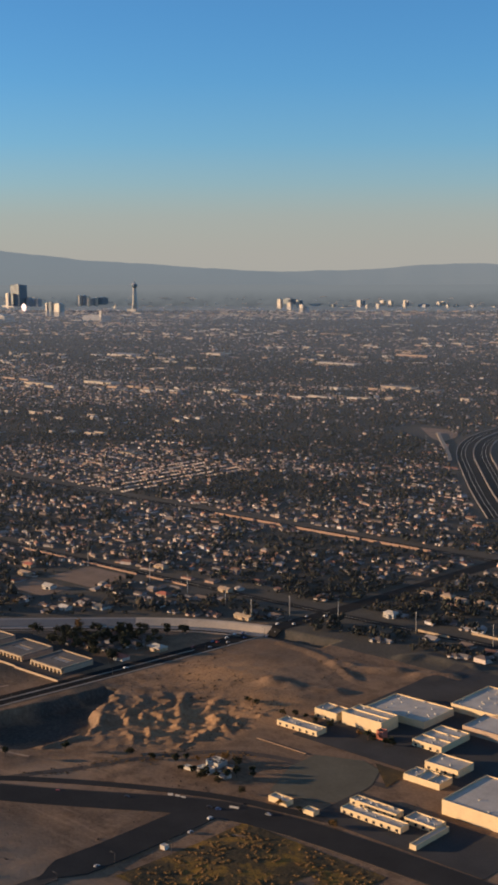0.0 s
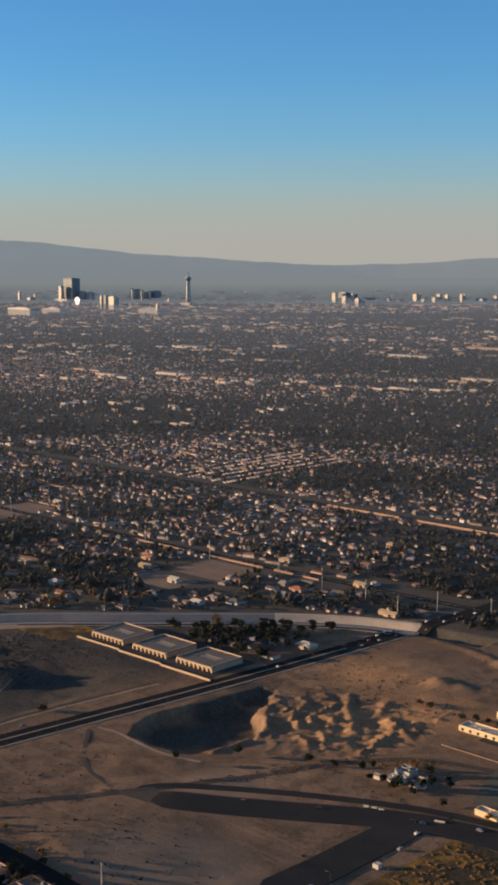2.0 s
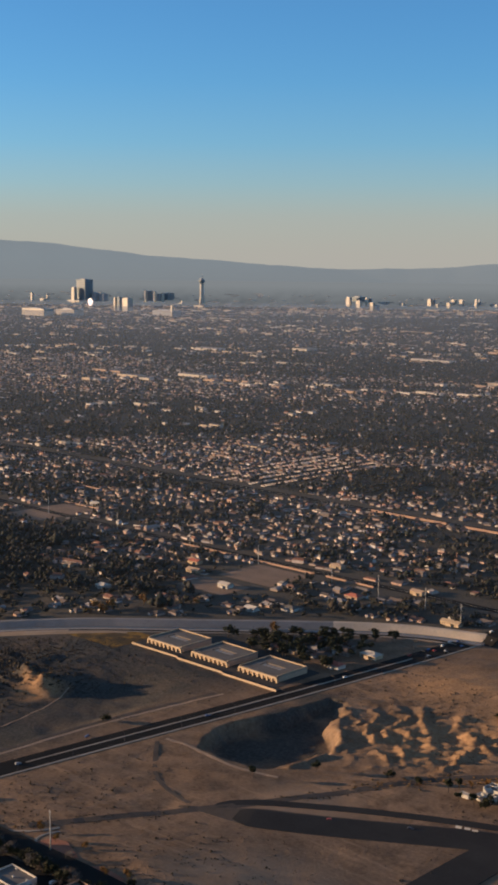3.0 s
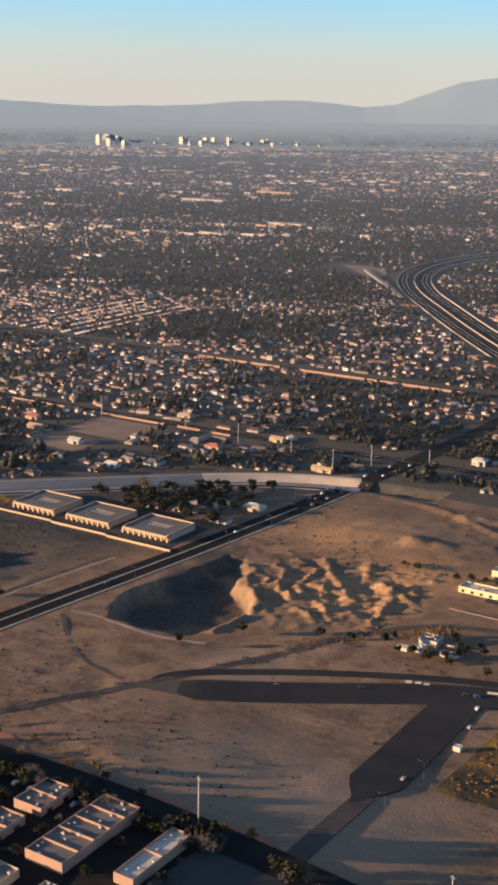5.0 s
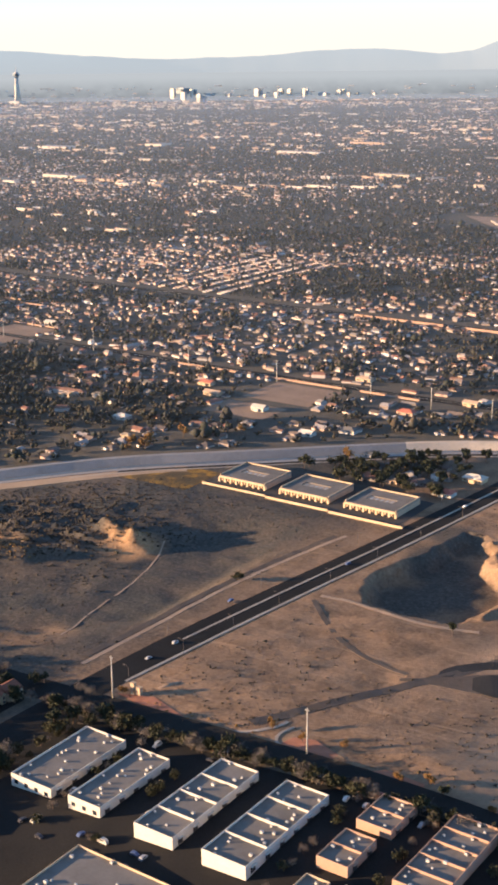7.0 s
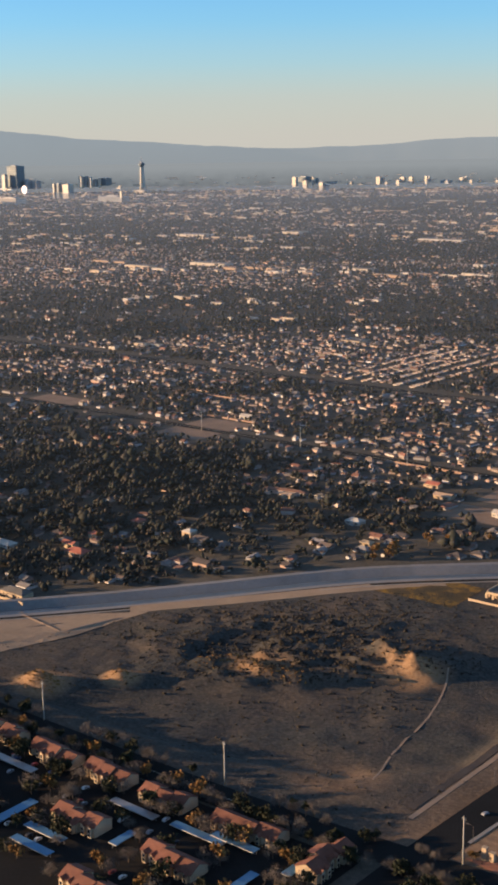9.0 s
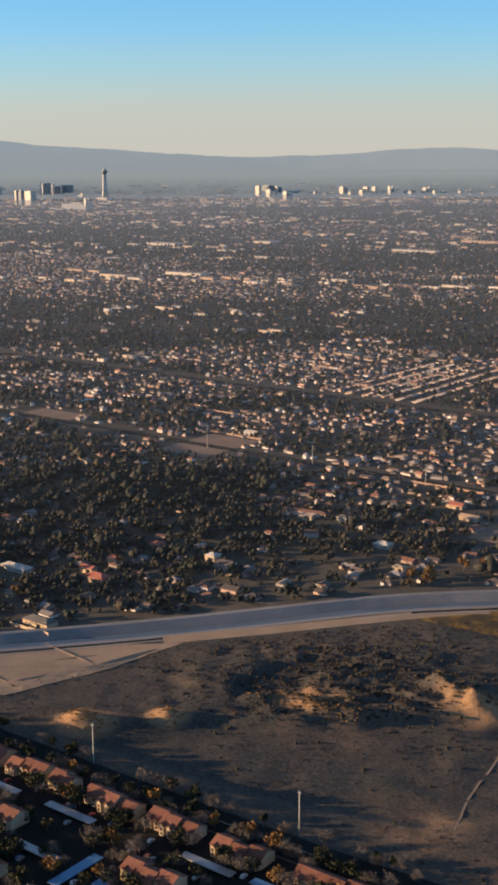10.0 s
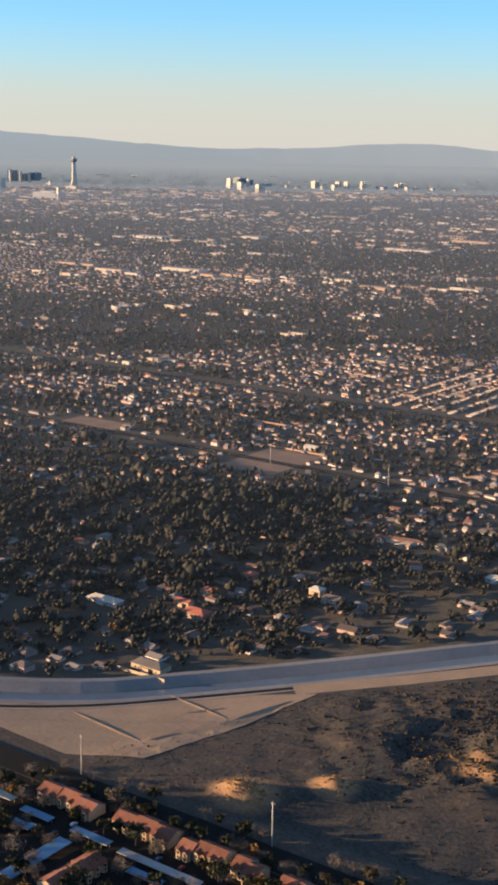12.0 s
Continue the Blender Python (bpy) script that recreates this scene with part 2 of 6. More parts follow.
# pale carport metal: the reflected sky is put in as blue base colour
SKY_BLUE_METAL = worn("sky_blue_metal_roofing", (0.12, 0.27, 0.46), 0.35, 0.15, 0.3, 0.03, metal=0.3, spec=0.5)
GREY_METAL = worn("galvanised_metal", (0.45, 0.46, 0.47), 0.45, 0.15, 0.5, 0.02, metal=0.7)
LAMP_POLE = worn("dark_painted_steel", (0.11, 0.10, 0.09), 0.6, 0.2, 0.5, 0.02)
POLE_MAT = worn("weathered_pole", (0.50, 0.47, 0.40), 0.7, 0.15, 0.5, 0.02)
DARK_OPENING = worn("shadowed_opening", (0.025, 0.025, 0.028), 0.5, 0.2, 0.4, 0.01)
GLASS = worn("window_glass", (0.03, 0.035, 0.045), 0.12, 0.1, 0.4, 0.0, spec=0.8)
HVAC = worn("painted_sheet_metal", (0.44, 0.43, 0.40), 0.6, 0.15, 0.8, 0.02)
RED_ROOF = worn("rust_red_roof", (0.42, 0.15, 0.10), 0.85, 0.2, 0.4, 0.1)


def dry_field_material():
    m = Nodes("dry_grass")
    p = m.pos()
    big, mid, fine = m.noise(0.09, 5.0, 0.65, p), m.noise(0.5, 4.0, 0.65, p), m.noise(2.5, 4.0, 0.7, p)
    c = m.ramp(big, [(0.38, (0.055, 0.05, 0.035)), (0.5, (0.11, 0.08, 0.04)), (0.6, (0.33, 0.19, 0.035))])
    c = m.mix(m.ramp(mid, [(0.45, (0, 0, 0)), (0.7, (0.7, 0.7, 0.7))]), c, (0.06, 0.052, 0.035))
    c = m.mix(0.3, c, m.ramp(fine, [(0.3, (0.04, 0.035, 0.02)), (0.7, (0.2, 0.13, 0.05))]))
    m.bump(mid, 0.6, 0.5)
    return m.out(c, 0.95, spec=0.1)


GRASS = dry_field_material()
TURF = worn("winter_turf", (0.13, 0.12, 0.085), 0.95, 0.25, 0.08, 0.1)
DARK_DIRT = worn("dark_track_dirt", (0.085, 0.07, 0.058), 0.95, 0.35, 0.15, 0.3)
PALE_DIRT = worn("pale_trail_dirt", (0.34, 0.25, 0.175), 0.95, 0.25, 0.2, 0.2)
FIELD_DIRT = worn("tilled_dirt", (0.27, 0.19, 0.13), 0.95, 0.25, 0.1, 0.3)
BARK = worn("bark", (0.12, 0.09, 0.065), 0.9, 0.3, 1.0, 0.1)
LEAF_GREEN = leaf_material("olive_leaves", (0.02, 0.024, 0.013), (0.052, 0.052, 0.027))
LEAF_DARK = leaf_material("pine_needles", (0.014, 0.02, 0.012), (0.045, 0.05, 0.028))
LEAF_GOLD = leaf_material("golden_leaves", (0.12, 0.07, 0.025), (0.27, 0.155, 0.05))
LEAF_BARE = leaf_material("bare_twigs", (0.09, 0.08, 0.07), (0.20, 0.175, 0.15))
SCRUB = leaf_material("desert_scrub", (0.024, 0.023, 0.018), (0.065, 0.053, 0.038))
RED_GRAVEL = worn("red_gravel", (0.34, 0.15, 0.09), 0.95, 0.25, 0.4, 0.2)
CITY_LEAF = palette("city_tree_leaves", [(0.020, 0.024, 0.018), (0.034, 0.036, 0.029), (0.026, 0.031, 0.023), (0.048, 0.045, 0.038), (0.021, 0.026, 0.020), (0.040, 0.040, 0.033), (0.030, 0.033, 0.026), (0.066, 0.053, 0.038)], 0.9, 1.5)
HOUSE_WALLS = palette("house_stucco", [(0.52, 0.42, 0.35), (0.76, 0.72, 0.68), (0.30, 0.245, 0.21), (0.52, 0.36, 0.28), (0.36, 0.34, 0.33), (0.58, 0.41, 0.32), (0.22, 0.19, 0.17), (0.42, 0.33, 0.27), (0.66, 0.57, 0.50), (0.32, 0.26, 0.22)])
HOUSE_ROOFS = palette("house_roofing", [(0.10, 0.085, 0.08), (0.17, 0.14, 0.125), (0.27, 0.135, 0.095), (0.26, 0.235, 0.215), (0.12, 0.10, 0.09), (0.19, 0.15, 0.125), (0.36, 0.33, 0.31), (0.21, 0.12, 0.09)])
SHOP_WALLS = palette("shop_walls", [(0.66, 0.54, 0.40), (0.78, 0.70, 0.60), (0.52, 0.38, 0.27), (0.70, 0.62, 0.50)])
SHOP_ROOFS = palette("shop_roofs", [(0.26, 0.24, 0.21), (0.46, 0.43, 0.39), (0.20, 0.18, 0.16), (0.33, 0.30, 0.26)])
MOBILE_ROOFS = palette("mobile_home_roofs", [(0.42, 0.29, 0.24), (0.52, 0.42, 0.36), (0.36, 0.24, 0.2), (0.46, 0.40, 0.37)])
# distance haze painted into the wall tones of the farthest sheds
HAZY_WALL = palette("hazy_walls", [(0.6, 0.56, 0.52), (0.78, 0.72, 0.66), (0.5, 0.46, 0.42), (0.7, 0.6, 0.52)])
CAR_PAINT = palette("car_paint", [(0.7, 0.7, 0.7), (0.05, 0.05, 0.06), (0.35, 0.36, 0.38), (0.30, 0.06, 0.05), (0.08, 0.12, 0.25), (0.75, 0.75, 0.73)], 0.35)


# ---- ground form ----
def lattice(x, y, seed):
    xi, yi = np.floor(x).astype(np.int64), np.floor(y).astype(np.int64)
    fx, fy = x - xi, y - yi
    fx, fy = fx * fx * (3 - 2 * fx), fy * fy * (3 - 2 * fy)

    def r(a, b):
        h = (a * 374761393 + b * 668265263 + seed * 1442695041) & 0xFFFFFFFF
        h = ((h ^ (h >> 13)) * 1274126177) & 0xFFFFFFFF
        return ((h ^ (h >> 16)) & 0xFFFF) / 65535.0
    return (r(xi, yi) * (1 - fx) + r(xi + 1, yi) * fx) * (1 - fy) + (r(xi, yi + 1) * (1 - fx) + r(xi + 1, yi + 1) * fx) * fy


def fbm(x, y, scale, seed=1, octaves=4):
    x, y = np.asarray(x, float) / scale, np.asarray(y, float) / scale
    s, amp, tot = 0.0, 1.0, 0.0
    for o in range(octaves):
        s, tot = s + amp * lattice(x * 2 ** o + 17 * o, y * 2 ** o - 9 * o, seed + o), tot + amp
        amp *= 0.5
    return s / tot


def smooth(v, lo, hi):
    k = np.clip((v - lo) / (hi - lo), 0, 1)
    return k * k * (3 - 2 * k)


def near_line(x, y, pts):
    """Distance to a polyline."""
    best = np.full(np.shape(x), 1e9)
    for (ax, ay), (bx, by) in zip(pts, pts[1:]):
        dx, dy = bx - ax, by - ay
        k = np.clip(((x - ax) * dx + (y - ay) * dy) / (dx * dx + dy * dy), 0, 1)
        best = np.minimum(best, np.hypot(x - ax - k * dx, y - ay - k * dy))
    return best


AVENUE = [(-64, -200), (-64, 225), (-60, 290), (-51, 362), (-43, 440), (-39, 492), (-34, 540), (-30, 690), (-26, 1400)]
PERIMETER = [(-420, 209), (-130, 209), (-75, 211), (-48, 212), (20, 210), (60, 209), (140, 206), (260, 204)]
CURVE_ROAD = [(14, 272), (33, 283), (53, 298), (76, 315), (94, 324), (130, 330), (240, 332)]
CROSS_ROAD = [(93, 206), (93, 250), (92, 290), (90, 322)]
CHANNEL_LINE = [(-420, 190), (-350, 215), (-291, 255), (-268, 284), (-245, 309), (-218, 338), (-186, 374), (-149, 404), (-114, 436), (-85, 462), (-60, 477), (-38, 484), (10, 490), (120, 500)]
STREET_A = [(-600, 524), (-276, 524), (-128, 526), (-34, 530), (200, 545)]
STREET_B = [(-900, 683), (-30, 683), (300, 690)]


PIT = [(-41, 322), (-38, 347), (-32, 380), (-17, 369), (-15, 356), (-2, 346), (0, 336), (0, 314), (-8, 305), (-32, 308)]
FLOOR = [(-236, 219), (-211, 224), (-197, 237), (-177, 258), (-148, 279), (-130, 300), (-104, 328), (-80, 330), (-77, 262), (-100, 236), (-140, 225), (-190, 219)]
RIDGES = [[(-18, 474), (-2, 474), (12, 470), (41, 454)], [(39, 494), (45, 503), (59, 502), (70, 503)], [(18, 426), (30, 429), (44, 437)], [(58, 478), (70, 486)], [(22, 467), (40, 471), (47, 477)]]
RIMS = [[(-22, 372), (-12, 357), (-3, 348), (1, 343), (2, 328), (1, 317)], [(-5, 361), (0, 369), (8, 360)], [(-2, 394), (8, 381), (17, 373), (23, 365)], [(25, 384), (34, 376), (38, 362)]]


def within(x, y, ring):
    """Distance to a closed outline, positive inside it."""
    odd = np.zeros(np.shape(x), bool)
    for (ax, ay), (bx, by) in zip(ring, ring[1:] + ring[:1]):
        cut = (ay > y) != (by > y)
        odd ^= cut & (x < ax + (bx - ax) * (y - ay) / ((by - ay) or 1e-9))
    d = near_line(x, y, ring + ring[:1])
    return np.where(odd, d, -d)


def far_rise(q):
    """The far edge of the valley climbs towards the hills."""
    return 86 * np.clip((q - 4300) / 140, 0, 1) ** 1.5 * (1 - 0.7 * smooth(q, 4450, 4560))


def open_relief(x, y):
    """Banks, pits, mounds and washes of the undeveloped land."""
    # open land keeps clear of roads, channel and built plots
    road = np.minimum.reduce([near_line(x, y, AVENUE) - 9, near_line(x, y, PERIMETER) - 8, near_line(x, y, CURVE_ROAD) - 10,
                              near_line(x, y, CROSS_ROAD) - 8, near_line(x, y, CHANNEL_LINE) - 10])
    free = smooth(road, 0, 9) * smooth(y, 218, 228) * (1 - smooth(y, 490, 510))
    free = free * (1 - smooth(x, 35, 55) * smooth(y, 325, 340)) * (1 - smooth(x, -160, -145) * (1 - smooth(x, -52, -46)) * smooth(y, 358, 368))
    side = smooth((x + 291) * 0.70 + (y - 255) * -0.71, 4, 30) # wash side of the channel only
    far_side = (1 - smooth(x, -52, -46)) * (1 - side)
    free = free * (1 - far_side)
    free = free * np.where(y < 312, smooth(x - (-262 + (y - 221) * 0.39), 0, 8), 1)   # levelled basin
    a, b = 0.833 * x + 0.553 * y, -0.553 * x + 0.833 * y
    rel = (fbm(x, y, 46, 3) - 0.5) * 1.9 + (fbm(a * 0.3, b, 9, 7, 5) - 0.5) * 1.5
    # eroded banks: wavy parallel crests east of the pit
    u, w = 0.77 * x + 0.63 * y, 0.63 * x - 0.77 * y
    bank = np.exp(-((x - 20) / 27) ** 2 - ((y - 370) / 25) ** 2) * (1 - smooth(within(x, y, PIT), 2, 11))
    wave = u / 10 + 2.6 * (fbm(x, y, 17, 21, 4) - 0.5) + 0.2 * np.sin(w / 6.5)
    crest = (1 - np.abs(np.sin(np.pi * wave))) ** 2.2 * smooth(fbm(x, y, 10, 25, 4), 0.36, 0.6)
    gully = (1 - np.abs(np.sin(np.pi * (w / 5.2 + 2.2 * (fbm(x, y, 8, 31, 3) - 0.5))))) ** 2
    rel = rel + np.clip(1.6 * bank, 0, 1) * (2.7 * crest * (0.55 + 0.6 * gully) + 0.7 * gully * fbm(x, y, 6, 33, 3) - 0.5 + 1.9 * (fbm(x, y, 3.6, 23, 5) - 0.5))
    for k, rim in enumerate(RIMS):
        rel = rel + (1.5 - 0.1 * k) * np.exp(-(near_line(x + 2 * (fbm(x, y, 4, 27, 3) - 0.5), y, rim) / 1.5) ** 2) * (0.2 + 1.2 * fbm(x, y, 4, 63 + k, 3))
    # broad lit slope above them
    rel = rel + 2.6 * np.exp(-((x - 4) / 26) ** 2 - ((y - 428) / 22) ** 2) * (0.4 + 1.2 * fbm(a * 0.5, b, 12, 29, 4))
    rough = 0.15 + 1.7 * fbm(x, y, 4.5, 57, 5)
    rel = rel + rough * 3.6 * np.exp(-(near_line(x + 5 * (fbm(x, y, 6, 58, 3) - 0.5), y, [(-139, 312), (-132, 309), (-127, 312), (-122, 307), (-117, 308)]) / 2.8) ** 2)
    rel = rel + rough * 2.5 * np.exp(-(near_line(x, y, [(-180, 272), (-170, 280), (-157, 279), (-147, 281)]) / 3.2) ** 2)
    rel = rel + rough * 4.2 * np.exp(-((x + 210) / 5) ** 2 - ((y - 231) / 3.6) ** 2) + rough * 3.0 * np.exp(-((x + 192) / 4) ** 2 - ((y - 248) / 3) ** 2)
    ragged = within(x + 9 * (fbm(x, y, 9, 81, 4) - 0.5), y + 9 * (fbm(x, y, 9, 83, 4) - 0.5), PIT)
    rel = rel * (1 - 0.8 * smooth(ragged, -1, 4)) - 5.0 * (1 - 0.55 * smooth(y, 352, 386)) * smooth(ragged, -0.8, 3.4)
    rel = rel - 2.6 * np.exp(-((x + 102) / 22) ** 2 - ((y - 334) / 14) ** 2)
    floor = smooth(within(x, y, FLOOR), -3, 7)
    rel = rel * (1 - 0.6 * floor) - (2.6 + 1.5 * (fbm(x, y, 11, 45, 4) - 0.5)) * floor
    wash = np.exp(-((x + 165) / 60) ** 2 - ((y - 290) / 42) ** 2) * (1 - 0.8 * floor)
    rel = rel + wash * (2.0 * smooth(fbm(x, y, 14, 41, 4), 0.44, 0.6) + 2.2 * (fbm(x, y, 5, 43, 4) - 0.5) - 1.0)
    out = rel * free
    for k, rid in enumerate(RIDGES):
        out = out + (1.5 if k else 0.8) * np.exp(-(near_line(x, y, rid) / (4.0 if k else 1.6)) ** 2) * (0.5 + fbm(x, y, 8, 71 + k, 3))
    return out - 3.6 * (1 - smooth(near_line(x, y, CHANNEL_LINE), 3.6, 7.6)) * (x < 0)    # the channel is sunk


def ground_z(x, y):
    x, y = np.asarray(x, float), np.asarray(y, float)
    z = 9.3 * np.exp(-(np.maximum(x - 50, 0) / 125 + np.maximum(50 - x, 0) / 94) ** 2 - (np.maximum(y - 190, 0) / 72 + np.maximum(190 - y, 0) / 63) ** 2) - 7 * np.exp(-((x + 309) / 100) ** 2 - ((y - 311) / 95) ** 2)
    here = (x > -440) & (x < 145) & (y > 178) & (y < 520)
    if here.any():
        z[here] += open_relief(x[here], y[here])
    # land rises towards the hills
    q = -0.553 * (x - 180) + 0.833 * y
    return z + far_rise(q) + 1.5 * smooth(q, 700, 1500) * (fbm(x, y, 400, 5) - 0.5)


def gz(x, y):
    return float(ground_z(np.array([x]), np.array([y]))[0])


def pq(x, y):
    return 0.833 * (x - 180) + 0.553 * y, -0.553 * (x - 180) + 0.833 * y


# ---- mesh helpers ----
def mesh_object(name, verts, faces, mats, parent=None, index=None, smooth_shade=False):
    me = bpy.data.meshes.new(name)
    me.from_pydata(verts, [], faces)
    for m in mats if isinstance(mats, (list, tuple)) else [mats]:
        me.materials.append(m)
    if index is not None:
        me.polygons.foreach_set("material_index", index)
    if smooth_shade:
        me.polygons.foreach_set("use_smooth", [True] * len(me.polygons))
    me.update()
    ob = new(name, me)
    if parent:
        ob.parent = parent
    return ob


class Shape:
    """Collects boxes, prisms and strips into one mesh."""

    def __init__(self):
        self.v, self.f = [], []

    def add(self, verts, faces):
        n = len(self.v)
        self.v += [tuple(p) for p in verts]
        self.f += [tuple(i + n for i in f) for f in faces]
        return self

    def box(self, x0, y0, z0, x1, y1, z1):
        return self.add([(x0, y0, z0), (x1, y0, z0), (x1, y1, z0), (x0, y1, z0), (x0, y0, z1), (x1, y0, z1), (x1, y1, z1), (x0, y1, z1)],
                        [(0, 3, 2, 1), (4, 5, 6, 7), (0, 1, 5, 4), (1, 2, 6, 5), (2, 3, 7, 6), (3, 0, 4, 7)])

    def gable(self, x0, y0, x1, y1, z0, z1, along="x", over=0.25, thick=0.12):
        """A pitched roof with its thickness."""
        x0, y0, x1, y1 = x0 - over, y0 - over, x1 + over, y1 + over
        if along == "x":
            ym = (y0 + y1) / 2
            top = [(x0, y0, z0), (x1, y0, z0), (x1, ym, z1), (x0, ym, z1), (x1, y1, z0), (x0, y1, z0)]
        else:
            xm = (x0 + x1) / 2
            top = [(x0, y1, z0), (x0, y0, z0), (xm, y0, z1), (xm, y1, z1), (x1, y0, z0), (x1, y1, z0)]
        low = [(a, b, c - thick) for a, b, c in top]
        return self.add(top + low, [(0, 1, 2, 3), (3, 2, 4, 5), (7, 6, 9, 8), (8, 9, 11, 10), (0, 6, 7, 1), (5, 4, 10, 11),
                                    (1, 7, 8, 2), (2, 8, 10, 4), (6, 0, 3, 9), (9, 3, 5, 11)])

    def hip(self, x0, y0, x1, y1, z0, z1, over=0.25, thick=0.1):
        x0, y0, x1, y1 = x0 - over, y0 - over, x1 + over, y1 + over
        w, d = x1 - x0, y1 - y0
        k = min(w, d) / 2
        if w >= d:
            r = [(x0 + k, (y0 + y1) / 2, z1), (x1 - k, (y0 + y1) / 2, z1)]
        else:
            r = [((x0 + x1) / 2, y0 + k, z1), ((x0 + x1) / 2, y1 - k, z1)]
        e = [(x0, y0, z0), (x1, y0, z0), (x1, y1, z0), (x0, y1, z0)]
        b = [(a, c, z - thick) for a, c, z in e]
        if w >= d:
            top = [(0, 1, 5, 4), (1, 2, 5), (2, 3, 4, 5), (3, 0, 4)]
        else:
            top = [(0, 1, 4), (1, 2, 5, 4), (2, 3, 5), (3, 0, 4, 5)]
        return self.add(e + r + b, top + [(0, 6, 7, 1), (1, 7, 8, 2), (2, 8, 9, 3), (3, 9, 6, 0), (6, 9, 8, 7)])

    def tube(self, pts, r0, r1, n=8):
        """A tapered round bar along points."""
        rings, k = [], len(pts) - 1
        base = len(self.v)
        for i, p in enumerate(pts):
            a = Vector(pts[min(i + 1, k)]) - Vector(pts[max(i - 1, 0)])
            u = a.orthogonal().normalized()
            w = a.normalized().cross(u)
            r = r0 + (r1 - r0) * i / k
            rings += [tuple(Vector(p) + (u * math.cos(t) + w * math.sin(t)) * r) for t in (2 * math.pi * j / n for j in range(n))]
        self.v += rings
        for i in range(k):
            for j in range(n):
                a, b = base + i * n + j, base + i * n + (j + 1) % n
                self.f.append((a, b, b + n, a + n))
        self.f.append(tuple(base + k * n + j for j in range(n)))
        self.f.append(tuple(base + n - 1 - j for j in range(n)))
        return self

    def made(self, name, mat, parent=None, label="", smooth_shade=False):
        ob = mesh_object(name, self.v, self.f, mat, parent, smooth_shade=smooth_shade)
        if label:
            ob["label"] = label
        return ob


def empty(name, x, y, z=None, turn=0.0):
    ob = new(name)
    ob.matrix_world = pose(x, y, gz(x, y) if z is None else z, 0, 0, turn)
    return ob


def resample(pts, step):
    out = [pts[0]]
    for (ax, ay), (bx, by) in zip(pts, pts[1:]):
        k = max(1, int(math.hypot(bx - ax, by - ay) / step))
        out += [(ax + (bx - ax) * i / k, ay + (by - ay) * i / k) for i in range(1, k + 1)]
    return out


def round_line(pts, passes=2):
    for _ in range(passes):
        new_pts = [pts[0]]
        for (ax, ay), (bx, by) in zip(pts, pts[1:]):
            new_pts += [(ax * 0.75 + bx * 0.25, ay * 0.75 + by * 0.25), (ax * 0.25 + bx * 0.75, ay * 0.25 + by * 0.75)]
        pts = new_pts + [pts[-1]]
    return pts


def ribbon(name, pts, offs, mat, lift=0.06, step=5.0, kerb=0.0, taper=0.0):
    """A strip that follows the ground along a line; offs: sideways edges (left negative). kerb: side walls of that height."""
    line = resample(round_line(pts), step)
    v, f = [], []
    for i, (x, y) in enumerate(line):
        ax, ay = line[max(i - 1, 0)]
        bx, by = line[min(i + 1, len(line) - 1)]
        d = math.hypot(bx - ax, by - ay) or 1
        nx, ny = (by - ay) / d, -(bx - ax) / d
        k = 0.12 + 0.88 * float(smooth(math.hypot(x - line[0][0], y - line[0][1]), 0, taper)) if taper else 1.0
        for o in offs:
            v.append((x + nx * o * k, y + ny * o * k))
    a = np.array(v)
    z = ground_z(a[:, 0], a[:, 1]) + lift
    n = len(offs)
    # a road stays level across
    z = z.reshape(-1, n).max(axis=1, keepdims=True).repeat(n, 1).ravel()
    verts = [(p[0], p[1], h) for p, h in zip(v, z)]
    m = len(verts)
    verts += [(p[0], p[1], h - max(kerb, 0.4)) for p, h in zip(v, z)]
    for i in range(len(line) - 1):
        for j in range(n - 1):
            p = i * n + j
            f.append((p, p + 1, p + n + 1, p + n))
        p = i * n
        f += [(p, p + n, p + n + m, p + m), (p + n - 1, p + n - 1 + m, p + 2 * n - 1 + m, p + 2 * n - 1)]
    return mesh_object(name, verts, f, mat)


def pad(name, x0, y0, x1, y1, mat, lift=0.08, step=6.0):
    """A paved rectangle that follows the ground."""
    nx, ny = max(2, int((x1 - x0) / step) + 1), max(2, int((y1 - y0) / step) + 1)
    xs, ys = np.linspace(x0, x1, nx), np.linspace(y0, y1, ny)
    gx, gy = np.meshgrid(xs, ys)
    z = ground_z(gx.ravel(), gy.ravel()) + lift
    v = list(zip(gx.ravel().tolist(), gy.ravel().tolist(), z.tolist()))
    f = [(j * nx + i, j * nx + i + 1, (j + 1) * nx + i + 1, (j + 1) * nx + i) for j in range(ny - 1) for i in range(nx - 1)]
    return tagged(mesh_object(name, v, f, mat), kind="structure")


# ---- the ground sheet ----
def axis(lo, hi, fine_lo, fine_hi, fine, finer):
    out, s, x = [], fine, fine_lo
    a, b, f = finer
    mid = list(np.arange(fine_lo, a, fine)) + list(np.arange(a, b, f)) + list(np.arange(b, fine_hi + 0.1, fine))
    while x > lo:
        s = min(s * 1.18, 160)
        x -= s
        out.append(x)
    right, s, x = [], fine, mid[-1]
    while x < hi:
        s = min(s * 1.18, 160)
        x += s
        right.append(x)
    return np.array(out[::-1] + mid + right)


